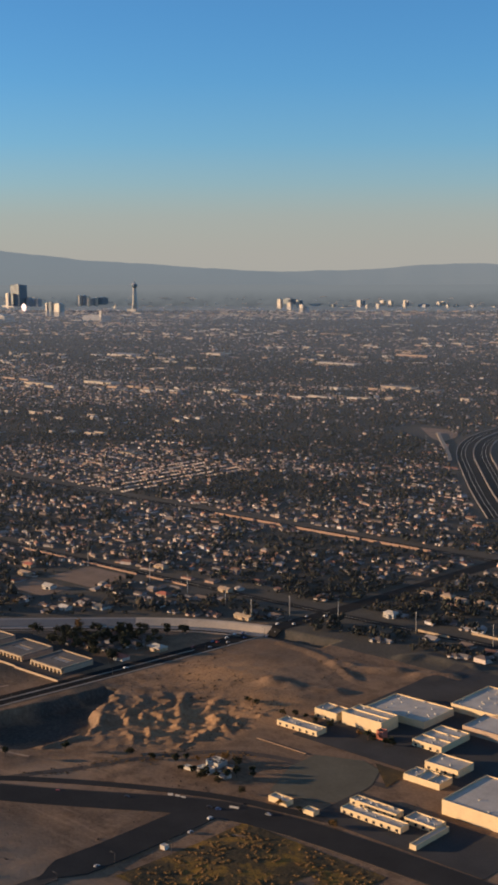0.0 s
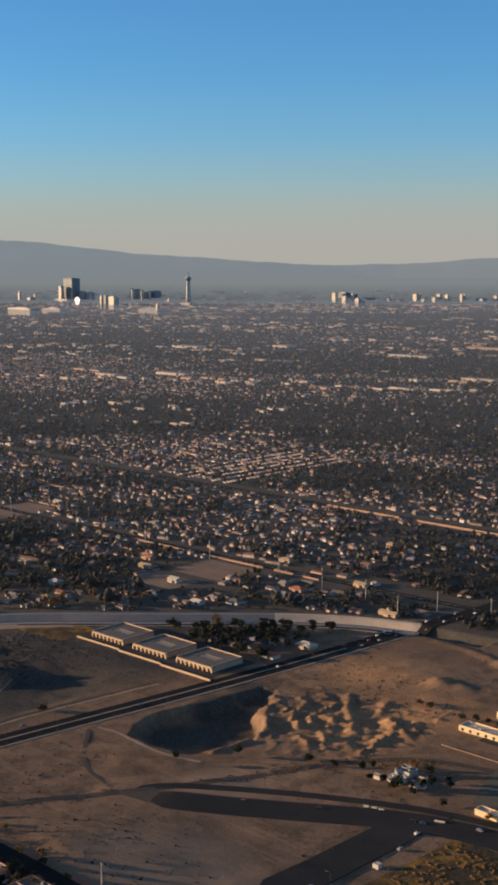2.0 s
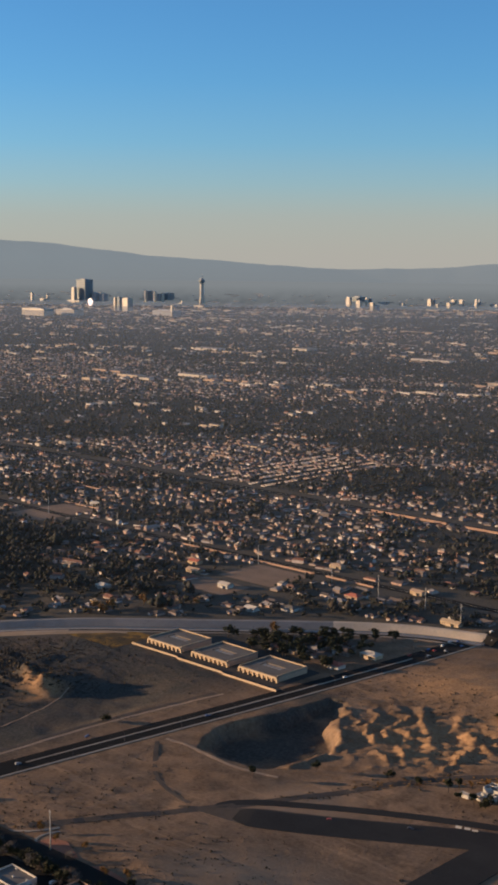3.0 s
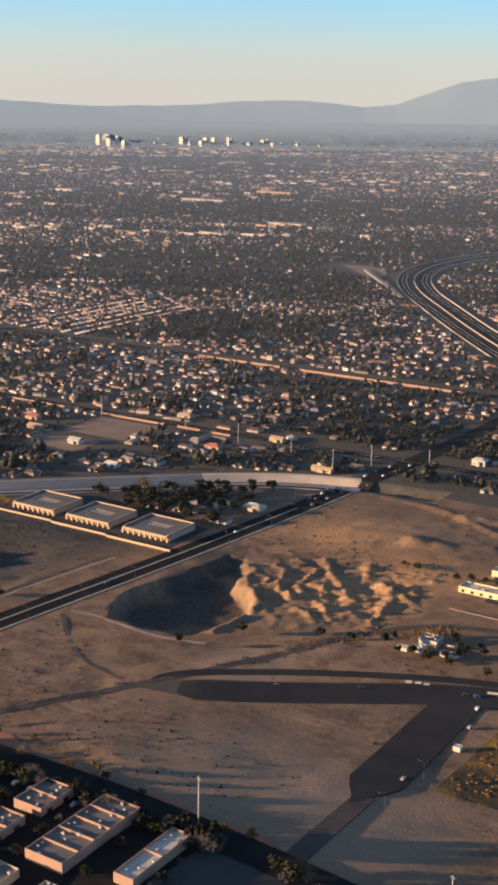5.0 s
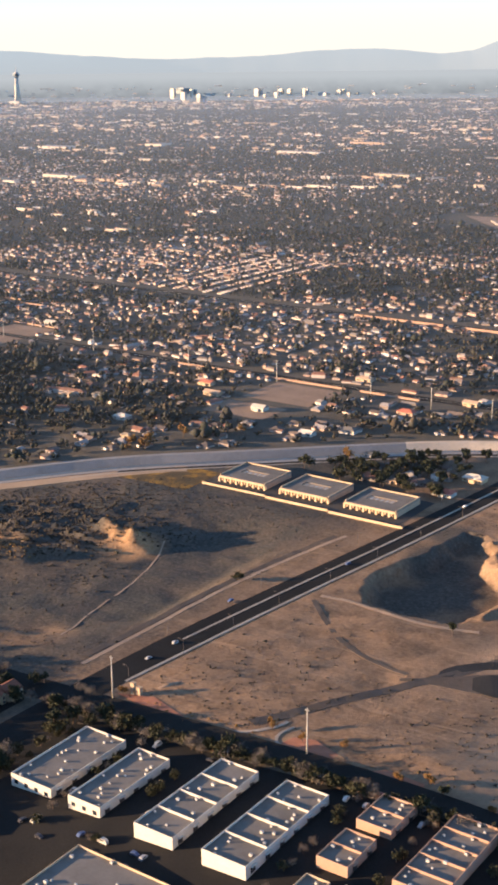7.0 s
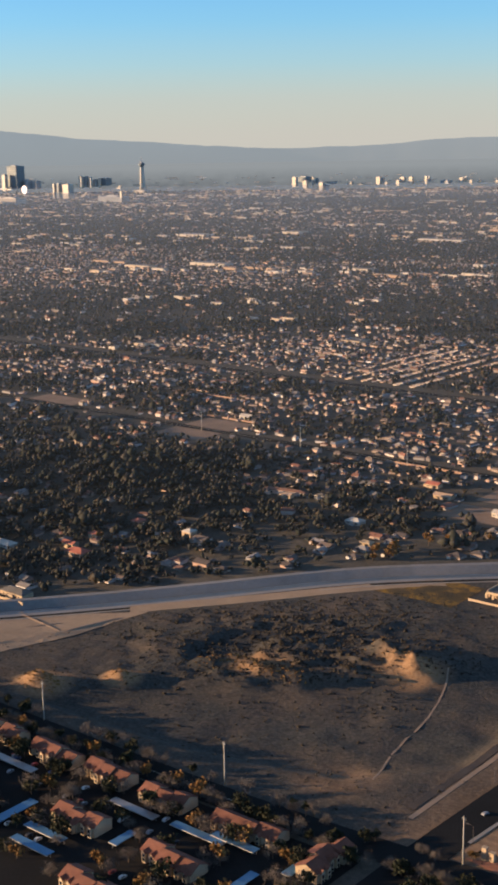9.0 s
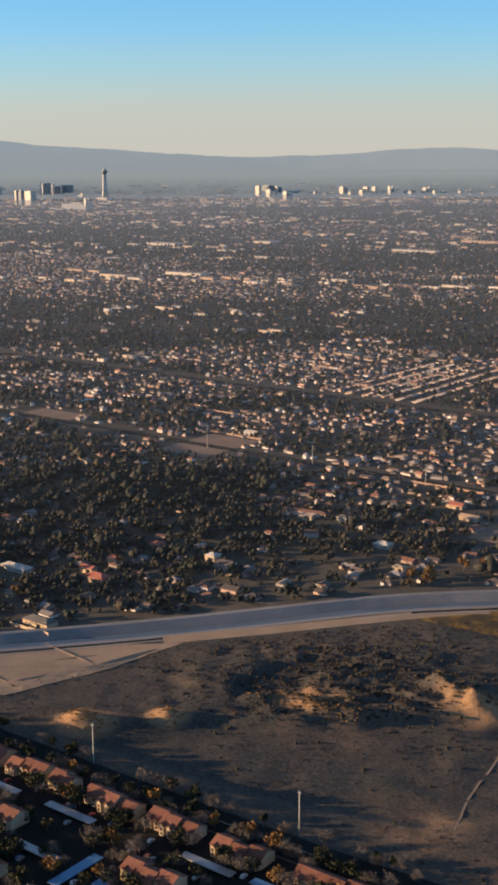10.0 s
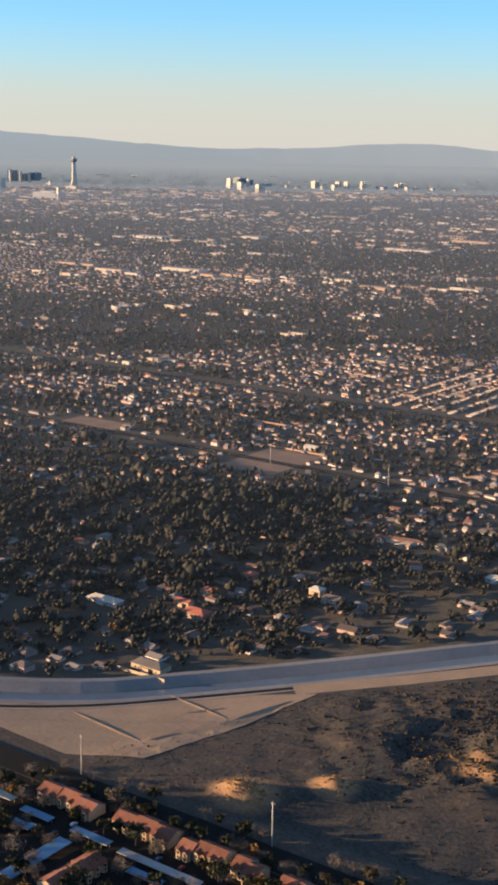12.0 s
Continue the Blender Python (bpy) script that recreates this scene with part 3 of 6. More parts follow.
def build_ground():
    xs, ys = axis(-7500, 3500, -330, 130, 2.0, (-46, 40, 0.85)), axis(-3500, 7500, 200, 512, 2.0, (300, 400, 0.85))
    gx, gy = np.meshgrid(xs, ys)
    z = ground_z(gx.ravel(), gy.ravel())
    z = z - far_rise(pq(gx.ravel(), gy.ravel())[1])
    nx, ny = len(xs), len(ys)
    v = np.stack([gx.ravel(), gy.ravel(), z], 1)
    i, j = np.meshgrid(np.arange(nx - 1), np.arange(ny - 1))
    a = (j * nx + i).ravel()
    faces = np.stack([a, a + 1, a + nx + 1, a + nx], 1)
    cx, cy = v[faces].mean(1)[:, 0], v[faces].mean(1)[:, 1]
    wash = (cx + 291) * 0.70 - (cy - 255) * 0.71
    city = ((wash < 0) & (cx < -45)) | ((cx >= -45) & (cy > 488)) | ((cy < 209) & (cx < 20))
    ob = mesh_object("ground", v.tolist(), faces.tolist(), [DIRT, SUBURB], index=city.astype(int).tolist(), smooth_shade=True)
    tagged(ob, "dry brown desert dirt and built-up valley floor", "ground", kind="structure")


build_ground()


def far_slope():
    ps, qs = np.arange(-2400, 1700, 60.0), np.array([4285.0, *np.arange(4300, 4445, 8.0), 4470, 4520, 4570])
    gp, gq = np.meshgrid(ps, qs)
    x, y = (180 + 0.833 * gp - 0.553 * gq).ravel(), (0.553 * gp + 0.833 * gq).ravel()
    z = ground_z(x, y) + 0.3
    n = len(ps)
    f = [(j * n + i, j * n + i + 1, (j + 1) * n + i + 1, (j + 1) * n + i) for j in range(len(qs) - 1) for i in range(n - 1)]
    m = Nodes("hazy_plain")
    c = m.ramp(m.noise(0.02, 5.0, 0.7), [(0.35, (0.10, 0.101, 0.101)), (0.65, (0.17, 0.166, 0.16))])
    # painted haze: the glow pales with height until the plain is one tone with the hills' foot
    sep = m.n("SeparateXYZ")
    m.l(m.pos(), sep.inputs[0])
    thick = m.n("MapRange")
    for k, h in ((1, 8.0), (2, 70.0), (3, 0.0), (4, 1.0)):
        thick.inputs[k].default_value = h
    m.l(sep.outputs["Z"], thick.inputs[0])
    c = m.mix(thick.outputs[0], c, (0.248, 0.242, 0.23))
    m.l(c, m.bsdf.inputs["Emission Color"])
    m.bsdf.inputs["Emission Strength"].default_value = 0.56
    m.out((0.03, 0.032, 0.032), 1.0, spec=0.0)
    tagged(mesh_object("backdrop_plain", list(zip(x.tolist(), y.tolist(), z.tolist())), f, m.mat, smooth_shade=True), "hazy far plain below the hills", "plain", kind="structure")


far_slope()


def road(name, pts, half, mat, label, marks=(), lift=0.10):
    ob = tagged(ribbon(name, pts, [-half, 0, half], mat, lift), label, "road", kind="structure")
    for o, w in marks:
        ln = ribbon("lane_line", pts, [o - w / 2, o + w / 2], PAINT, lift + 0.02)
        ln.parent = ob
    return ob


def pavement(pts, o0, o1, lift=0.16):
    return tagged(ribbon("pavement", pts, [o0, o1], CONCRETE, lift), "pale concrete pavement along the road", "pavement", kind="structure")


tagged(ribbon("road_avenue", AVENUE[:6] + [(-34, 540), (-30, 690)], [-3.4, 1.6, 6.6], ASPHALT, 0.10), "dark asphalt avenue with median", "road", kind="structure")
pavement([(-64, 226), (-60, 290), (-51, 362), (-43, 440), (-40, 478)], 6.9, 7.8)
tagged(ribbon("median", [(-64, 232), (-60, 290), (-51, 362), (-43, 440)], [1.2, 2.0], CONCRETE, 0.24), "narrow raised concrete median", "median", kind="structure")
road("road_perimeter", PERIMETER, 4.6, ASPHALT, "dark asphalt street beside the warehouses", [(0, 0.12)])
pavement([(-50, 216), (-45, 213.6), (-36, 213), (-28, 213), (-20, 213.6), (-12, 217), (-8, 222.5), (-7.5, 228)], -0.5, 0.5)
pavement([(-4.5, 226), (-5.2, 219.5), (-2.5, 215.4), (4, 214.4), (12, 215)], -0.4, 0.4)
tagged(ribbon("ground_shoulder", [(2, 266), (14, 272), (33, 283), (53, 298), (76, 315), (94, 324)], [-5.0, 0, 8.6], DARK_DIRT, 0.05, 4.0, taper=30), "dark worn dirt beside the bend", "ground", kind="structure")
CR = tagged(ribbon("road_curve", [(13, 272.5), (21, 275.5), *CURVE_ROAD[1:]], [-4.2, 1.6, 8.2], ROAD_GREY, 0.16, taper=12), "wide dark asphalt road bending over open land", "road", kind="structure")
for i, (x, y) in enumerate(resample(round_line(CURVE_ROAD[1:]), 4.0)):
    if i % 3 == 0 and 45 < x < 84:
        nx_, ny_ = x + 2.4, y + 1.5
        ribbon("lane_dash", [(x + 1.4, y - 1.8), (nx_ + 1.4, ny_ - 1.8)], [-0.12, 0.12], PAINT, 0.24).parent = CR
tagged(ribbon("road_side", [(17, 270.5), (11, 273), (10, 278), (15, 285.5), (27, 295), (43, 306.5), (66, 320), (88, 330), (120, 337)], [-2.0, 0, 2.0], ROAD_GREY, 0.11, taper=6), "narrow dark service road beside the bend", "road", kind="structure")
DT_ = "scrub-lined dark dirt track over open land"
for pts, half in (([(120, 372), (70, 368), (45, 351), (23, 302), (11, 274), (-3, 246), (-14, 222)], 1.7), ([(-46, 300), (-36, 290), (-20, 276), (2, 270)], 0.8)):
    tagged(ribbon("road_track", pts, [-half, half], DARK_DIRT, 0.05, 3.0), DT_, "track", kind="structure")
tagged(ribbon("ditch", [(-76.5, 232), (-76.5, 259), (-76.5, 286), (-74.5, 324), (-69, 350)], [-1.1, 1.1], DARK_DIRT, 0.05, 3.0), "dark overgrown ditch beside the avenue", "ditch", kind="structure")
PT_ = "pale bare trail worn into dirt"
for pts, half in (([(-46, 304), (-34, 306), (-20, 303), (-8, 303), (5, 307)], 0.7), ([(-93, 240), (-101, 262), (-103, 282), (-111, 305), (-117, 317)], 0.3),
                  ([(-74, 228), (-74, 259), (-74, 286), (-72, 324), (-66, 352)], 0.7)):
    tagged(ribbon("road_trail", pts, [-half, half], PALE_DIRT, 0.05, 3.0), PT_, "trail", kind="structure")
tagged(ribbon("road_cross", [(90, 243), (89, 264), (87, 292), (86, 322)], [-6.8, 0, 6.8], ROAD_GREY, 0.15, taper=14), "wide dark asphalt road to the junction", "road", kind="structure")
tagged(ribbon("road_lane", [(93, 206), (92, 228), (91, 248)], [-2.6, 0, 2.6], DARK_DIRT, 0.11), "narrow dark end of the unfinished road", "road", kind="structure")
road("road_street", STREET_A, 3.0, ASPHALT, "residential through street", [(0, 0.12)])
road("road_street", STREET_B, 3.2, ASPHALT, "residential through street", [(0, 0.12)])


# ---- the concrete flood channel ----
def build_channel():
    line = resample(round_line([p for p in CHANNEL_LINE if p[0] < 0] + [(-36, 485)]), 4.0)
    prof = [(-9.5, 0.12), (-7.0, 0.12), (-3.4, -2.25), (3.4, -2.25), (7.0, 0.12), (9.5, 0.12)]
    v, f = [], []
    for i, (x, y) in enumerate(line):
        ax, ay = line[max(i - 1, 0)]
        bx, by = line[min(i + 1, len(line) - 1)]
        d = math.hypot(bx - ax, by - ay) or 1
        nx, ny = (by - ay) / d, -(bx - ax) / d
        base = gz(x + nx * 9.5, y + ny * 9.5)
        for o, h in prof:
            v.append((x + nx * o, y + ny * o, base + h))
    n = len(prof)
    for i in range(len(line) - 1):
        for j in range(n - 1):
            p = i * n + j
            f.append((p, p + 1, p + n + 1, p + n))
    tinted = [(i % 5 == 2) * 1 for i in range(len(f))]
    # sunlight on the outer bank by the bridge, put in as paler concrete
    tinted = [2 if k % 5 < 2 and line[k // 5][0] > -98 else w for k, w in enumerate(tinted)]
    ob = mesh_object("flood_channel", v, f, [CHANNEL, WET_SKY_BLUE, SUNLIT_CONCRETE], index=tinted)
    tagged(ob, "pale concrete-lined flood channel, empty", "channel", kind="structure")


build_channel()
CH_PART = [(-330, 224), (-291, 255), (-268, 284), (-245, 309), (-218, 338), (-186, 374), (-149, 404), (-114, 436), (-85, 462), (-60, 477), (-44, 482)]
tagged(ribbon("road_service", CH_PART, [10.0, 12.0], ASPHALT, 0.16), "narrow asphalt service road along the channel", "road", kind="structure")
tagged(ribbon("pavement_rim", CH_PART, [12.0, 12.9], CONCRETE, 0.2), "pale concrete edge beside the service road", "pavement", kind="structure")


def plot(name, pts, mat, lift=0.1, step=4.0):
    """A convex piece of levelled land that follows the ground."""
    a = np.array(pts, float)
    (x0, y0), (x1, y1) = a.min(0), a.max(0)
    bm = bmesh.new()
    nx, ny = int((x1 - x0) / step) + 2, int((y1 - y0) / step) + 2
    vs = [[bm.verts.new((x0 + (x1 - x0) * i / (nx - 1), y0 + (y1 - y0) * j / (ny - 1), 0)) for i in range(nx)] for j in range(ny)]
    for j in range(ny - 1):
        for i in range(nx - 1):
            bm.faces.new((vs[j][i], vs[j][i + 1], vs[j + 1][i + 1], vs[j + 1][i]))
    turn = 1 if sum(a[i][0] * a[i - len(a) + 1][1] - a[i - len(a) + 1][0] * a[i][1] for i in range(len(a))) > 0 else -1
    for i in range(len(a)):
        p, q = a[i], a[i - len(a) + 1]
        no = Vector((q[1] - p[1], -(q[0] - p[0]), 0)) * turn
        bmesh.ops.bisect_plane(bm, geom=bm.verts[:] + bm.edges[:] + bm.faces[:], plane_co=(p[0], p[1], 0), plane_no=no, clear_outer=True)
    co = np.array([v.co[:] for v in bm.verts])
    for v, z in zip(bm.verts, ground_z(co[:, 0], co[:, 1]) + lift):
        v.co.z = z
    me = bpy.data.meshes.new(name)
    bm.to_mesh(me)
    bm.free()
    me.materials.append(mat)
    return tagged(new(name, me), kind="structure")


plot("ground_basin", [(-330, 228), (-293, 223), (-262, 221), (-242, 231), (-229, 304), (-262, 277)], SAND, 0.12)
tagged(ribbon("ground_bank", [(-240, 301), (-211, 330), (-179, 366), (-160, 384)], [0, 7], SAND, 0.1), "strip of graded sand beside the channel", "ground", kind="structure")


def berm(x0, y0, x1, y1, h=0.4, w=0.8):
    n = max(2, int(math.hypot(x1 - x0, y1 - y0) / 3))
    dx, dy = (x1 - x0), (y1 - y0)
    k = math.hypot(dx, dy)
    nx, ny = dy / k * w, -dx / k * w
    v, f = [], []
    for i in range(n + 1):
        x, y = x0 + dx * i / n, y0 + dy * i / n
        z = gz(x, y)
        t = math.sin(math.pi * min(1, max(0, i / n)) ) ** 0.4 if 0 < i < n else 0.05
        v += [(x - nx, y - ny, z - 0.1), (x, y, z + h * t + 0.1), (x + nx, y + ny, z - 0.1)]
    for i in range(n):
        a = i * 3
        f += [(a, a + 1, a + 4, a + 3), (a + 1, a + 2, a + 5, a + 4)]
    tagged(mesh_object("berm", v, f, PALE_DIRT, smooth_shade=True), "low heaped dirt berm on the sand", "berm")


for seg in ((-270, 274, -240, 268), (-240, 268, -233, 292), (-283, 245, -250, 240), (-250, 240, -246, 252), (-256, 262, -246, 276)):
    berm(*seg)
for seg in ((-46, 226, -44, 232),):
    berm(*seg, 0.5, 0.8)
RG = "reddish gravel bed with pale kerb"
for pts in ([(-2, 215.2), (14, 214.6), (16, 216.5), (4, 222), (-1, 220.5)], [(22, 214.6), (36, 214.2), (35, 216.5), (25, 217.5)], [(50, 214), (66, 213.6), (64, 216.5), (53, 216.8)], [(74, 213), (88, 212.5), (84, 216), (77, 216.5)], [(-54, 219), (-46, 217), (-30, 216.5), (-44, 222)]):
    g_ = plot("ground_gravel", pts, RED_GRAVEL, 0.14, 3.0)
    tagged(g_, RG, "gravel bed")


# ---- yards and plots ----
pad("ground_yard", -58, 120, 112, 204.5, ASPHALT, 0.05)
pad("ground_parking", 75, 172, 106, 204, LOT, 0.12)
pad("ground_apartment_yard", -270, 140, -72, 204, ASPHALT, 0.05)
pad("ground_school_yard", 62, 388, 180, 500, LOT, 0.1)
plot("ground_school_field", [(82, 378), (99, 385), (108, 382), (114, 370), (116, 352), (110, 346), (91, 342), (82, 364)], TURF, 0.1)
plot("ground_ball_field", [(103, 386), (118, 386), (119, 371)], GRASS, 0.16)
pad("ground_school_rear", 114, 336, 180, 362, LOT, 0.12)
pad("ground_office_yard", -140, 369, -56, 398, LOT, 0.1)
pad("ground_dry_field", 102, 262, 158, 318, GRASS, 0.14)
pad("ground_green", -178, 360, -142, 384, GRASS, 0.1)


# ---- flat-roofed buildings ----
def flat_building(name, x0, y0, x1, y1, h, wall, roof, label, bays=1, axis_bays="y", units=4, doors="", parapet=0.48, seed=0, group="", category="warehouse", windows=0):
    rnd = random.Random(seed)
    z = gz((x0 + x1) / 2, (y0 + y1) / 2)
    top = empty(name, (x0 + x1) / 2, (y0 + y1) / 2, z)
    w, d = (x1 - x0) / 2, (y1 - y0) / 2
    t = 0.16
    drop = 2.2
    for a in ((-w, -d, w, -d + t), (-w, d - t, w, d), (-w, -d + t, -w + t, d - t), (w - t, -d + t, w, d - t)):
        Shape().box(a[0], a[1], -drop, a[2], a[3], h + parapet).made("wall", wall, top)
    Shape().box(-w + t, -d + t, h - 0.25, w - t, d - t, h).made("roof", roof, top)
    for i in range(1, bays):
        if axis_bays == "y":
            y = -d + 2 * d * i / bays
            Shape().box(-w + t, y - 0.09, h, w - t, y + 0.09, h + parapet + 0.1).made("parapet", wall, top)
        else:
            x = -w + 2 * w * i / bays
            Shape().box(x - 0.09, -d + t, h, x + 0.09, d - t, h + parapet + 0.1).made("parapet", wall, top)
    units = int(units * 1.35)
    for i in range(units):
        ux, uy = rnd.uniform(-w + 0.8, w - 0.8), -d + 2 * d * (i + rnd.uniform(0.25, 0.75)) / units
        s = rnd.uniform(0.2, 0.37)
        u = Shape().box(ux - s, uy - s * 0.8, h, ux + s, uy + s * 0.8, h + s * 1.6)
        u = u.made("roof_unit", HVAC, top)
        Shape().tube([(ux, uy, h + s * 1.6), (ux, uy, h + s * 1.8)], s * 0.5, s * 0.5, 8).made("fan_cowl", GREY_METAL, u)
    if "x" in doors:
        n = max(2, int(2 * d / 4.5))
        for i in range(n):
            y = -d + 2 * d * (i + 0.5) / n
            dd = Shape().box(w - 0.02, y - 0.8, 0, w + 0.03, y + 0.8, 1.5).made("dock_door", DARK_OPENING, top)
            Shape().box(w, y - 0.95, 1.55, w + 0.5, y + 0.95, 1.65).made("canopy", wall, dd)
    if "y" in doors:
        n = max(2, int(2 * w / 3.0))
        for i in range(n):
            x = -w + 2 * w * (i + 0.5) / n
            Shape().box(x - 0.55, -d - 0.03, 0.3, x + 0.55, -d + 0.02, 1.3).made("window", GLASS, top)
    for k in range(windows):
        x = -w + 2 * w * (k + 0.5) / windows
        Shape().box(x - 0.3, -d - 0.03, 1.0, x + 0.3, -d + 0.02, 1.7).made("window", GLASS, top)
    return tagged(top, label, category, group)


WL, BL = "white concrete warehouse with flat grey roof and parapets", "beige block industrial unit with flat grey roof"
G = "industrial park units"
flat_building("warehouse", -44, 172, -32, 197, 2.1, WHITE_WALL, FLAT_ROOF, WL, 1, units=14, doors="xy", seed=1, group=G)
flat_building("warehouse", -26, 171, -17, 194.5, 2.1, WHITE_WALL, FLAT_ROOF, WL, 1, units=13, doors="xy", seed=2, group=G)
flat_building("warehouse", -6, 169, 4, 199, 2.1, WHITE_WALL, FLAT_ROOF, WL + " in four bays", 4, units=11, doors="x", seed=3, group=G)
flat_building("warehouse", 12, 168, 22.5, 198, 2.1, WHITE_WALL, FLAT_ROOF, WL + " in four bays", 4, units=15, doors="x", seed=4, group=G)
flat_building("industrial_unit", 32, 178, 39, 189, 1.85, BEIGE_WALL, FLAT_ROOF, BL, 2, units=5, doors="x", seed=5, group=G)
flat_building("industrial_unit", 32, 193, 40, 204, 1.85, BEIGE_WALL, FLAT_ROOF, BL, 2, units=5, doors="x", seed=6, group=G)
flat_building("industrial_unit", 48, 179, 58, 205, 2.0, BEIGE_WALL, FLAT_ROOF, BL + " in five bays", 5, units=12, doors="", seed=7, group=G)
flat_building("industrial_unit", 68, 183, 73, 203, 1.85, BEIGE_WALL, WHITE_ROOF, "long narrow beige unit with pale roof", 2, units=5, doors="", seed=8, group=G)
flat_building("industrial_unit", 33, 165.5, 38.3, 173, 2.1, CREAM_WALL, FLAT_ROOF, BL, 1, units=3, seed=9, group=G)
flat_building("industrial_unit", 41, 167, 51, 174, 1.85, CREAM_WALL, FLAT_ROOF, BL, 2, "x", units=5, seed=10, group=G)
flat_building("industrial_unit", 58, 167, 68, 174, 1.85, CREAM_WALL, FLAT_ROOF, BL, 2, "x", units=5, seed=11, group=G)
flat_building("warehouse", -12, 132, 13, 159, 2.8, CREAM_WALL, FLAT_ROOF, "large cream warehouse with wide flat roof", 1, units=14, seed=12, group=G)
flat_building("office", -52, 152, -38, 158, 2.0, CREAM_WALL, FLAT_ROOF, "low cream office with flat roof", 1, units=3, doors="y", seed=13, category="office")


def barrel_shed(x0, y0, x1, y1, h, rise):
    z = gz((x0 + x1) / 2, (y0 + y1) / 2)
    top = empty("storage_shed", (x0 + x1) / 2, (y0 + y1) / 2, z)
    w, d = (x1 - x0) / 2, (y1 - y0) / 2
    Shape().box(-w, -d, -1.5, w, d, h).made("wall", CREAM_WALL, top)
    s, n = Shape(), 9
    for i in range(n):
        a0, a1 = math.pi * i / n, math.pi * (i + 1) / n
        y0_, y1_ = -d * 1.04 * math.cos(a0), -d * 1.04 * math.cos(a1)
        z0, z1 = h + rise * math.sin(a0), h + rise * math.sin(a1)
        s.add([(-w, y0_, z0), (w, y0_, z0), (w, y1_, z1), (-w, y1_, z1)], [(0, 1, 2, 3)])
    s.add([(-w, -d * math.cos(math.pi * i / n), h + rise * math.sin(math.pi * i / n)) for i in range(n + 1)], [tuple(range(n, -1, -1))])
    s.add([(w, -d * math.cos(math.pi * i / n), h + rise * math.sin(math.pi * i / n)) for i in range(n + 1)], [tuple(range(n + 1))])
    s.made("roof", GREY_METAL, top)
    tagged(top, "storage shed with curved sheet-metal roof", "shed")


barrel_shed(33, 145, 49, 156, 1.9, 1.2)

# the school and works by the junction
SL = "cream stucco school block in low sun"
flat_building("school_hall", 69, 410, 88, 421, 4.4, SCHOOL_WALL, WHITE_ROOF, "tall cream school hall with blank walls", 2, units=3, seed=20, category="school")
flat_building("school_block", 56, 409, 67, 417, 3.2, SCHOOL_WALL, WHITE_ROOF, SL, 2, "x", units=2, doors="y", seed=21, category="school")
flat_building("school_block", 69, 425.5, 97, 446, 2.5, SCHOOL_WALL, WHITE_ROOF, "wide school block with pale roof and skylights", 1, units=12, seed=22, category="school")
flat_building("school_block", 93, 450, 116, 478, 2.8, SCHOOL_WALL, WHITE_ROOF, "wide school block with pale roof and skylights", 1, units=14, seed=23, category="school")
flat_building("school_block", 110, 432, 130, 448, 2.8, TAN_WALL, WHITE_ROOF, SL, 1, units=4, seed=24, category="school")
flat_building("school_gate", 89, 405.5, 92, 408.5, 3.0, RED_ROOF, FLAT_ROOF, "small red and cream entrance block", 1, units=0, seed=25, category="kiosk")
flat_building("school_block", 103, 409, 116, 428, 2.2, SCHOOL_WALL, WHITE_ROOF, SL, 3, units=9, doors="y", seed=26, category="school")
flat_building("school_block", 119, 394, 133, 404, 2.4, SCHOOL_WALL, WHITE_ROOF, SL, 1, units=2, doors="y", seed=27, category="school")
flat_building("workshop", 119, 381, 134, 389, 1.8, SCHOOL_WALL, WHITE_ROOF, "low workshop with cluttered roof", 3, "x", units=9, seed=28, category="workshop")
flat_building("gymnasium", 145, 366, 175, 393, 4.6, SCHOOL_WALL, WHITE_ROOF, "large cream gymnasium with plain flat roof", 1, units=4, seed=29, category="gymnasium")
flat_building("classroom_row", 51, 392, 71, 398, 1.7, SCHOOL_WALL, WHITE_ROOF, "long low classroom row", 1, units=6, doors="y", seed=30, category="school")
flat_building("classroom_row", 120, 344.5, 144, 349, 1.7, SCHOOL_WALL, WHITE_ROOF, "long low classroom row", 1, units=7, doors="y", seed=31, category="school")
flat_building("classroom_row", 118, 352, 137, 356, 1.7, SCHOOL_WALL, WHITE_ROOF, "long low classroom row", 1, units=6, doors="y", seed=32, category="school")
flat_building("classroom_row", 140, 352, 152, 358, 1.7, SCHOOL_WALL, WHITE_ROOF, "long low classroom row", 1, units=5, doors="y", seed=33, category="school")
flat_building("storage_container", 152, 338, 154.5, 356, 1.4, SCHOOL_WALL, WHITE_ROOF, "row of end-on storage containers", 1, units=0, seed=34, category="container")
flat_building("shed", 96, 336, 104, 339.5, 1.5, SCHOOL_WALL, WHITE_ROOF, "small pale shed at the field edge", 1, units=1, seed=35, category="shed")
flat_building("shed", 111, 336, 115.5, 339, 1.3, SCHOOL_WALL, WHITE_ROOF, "small pale shed at the field edge", 1, units=0, seed=36, category="shed")
# the yard of low buildings by the bend
YL = "low white yard building with flat roof"
flat_building("yard_office", 60, 338, 66, 341.5, 1.5, WHITE_WALL, WHITE_ROOF, YL + " and bright front", 2, "x", units=3, seed=40, category="yard building", parapet=0.15)
flat_building("yard_office", 59, 344, 65, 349, 2.0, WHITE_WALL, FLAT_ROOF, YL, 2, units=4, seed=41, category="yard building", parapet=0.15)
flat_building("site_cabin", 55, 336.5, 58.6, 338.6, 1.1, WHITE_WALL, WHITE_ROOF, "white site cabin on the dirt", 1, units=0, seed=42, category="cabin", parapet=0.08)
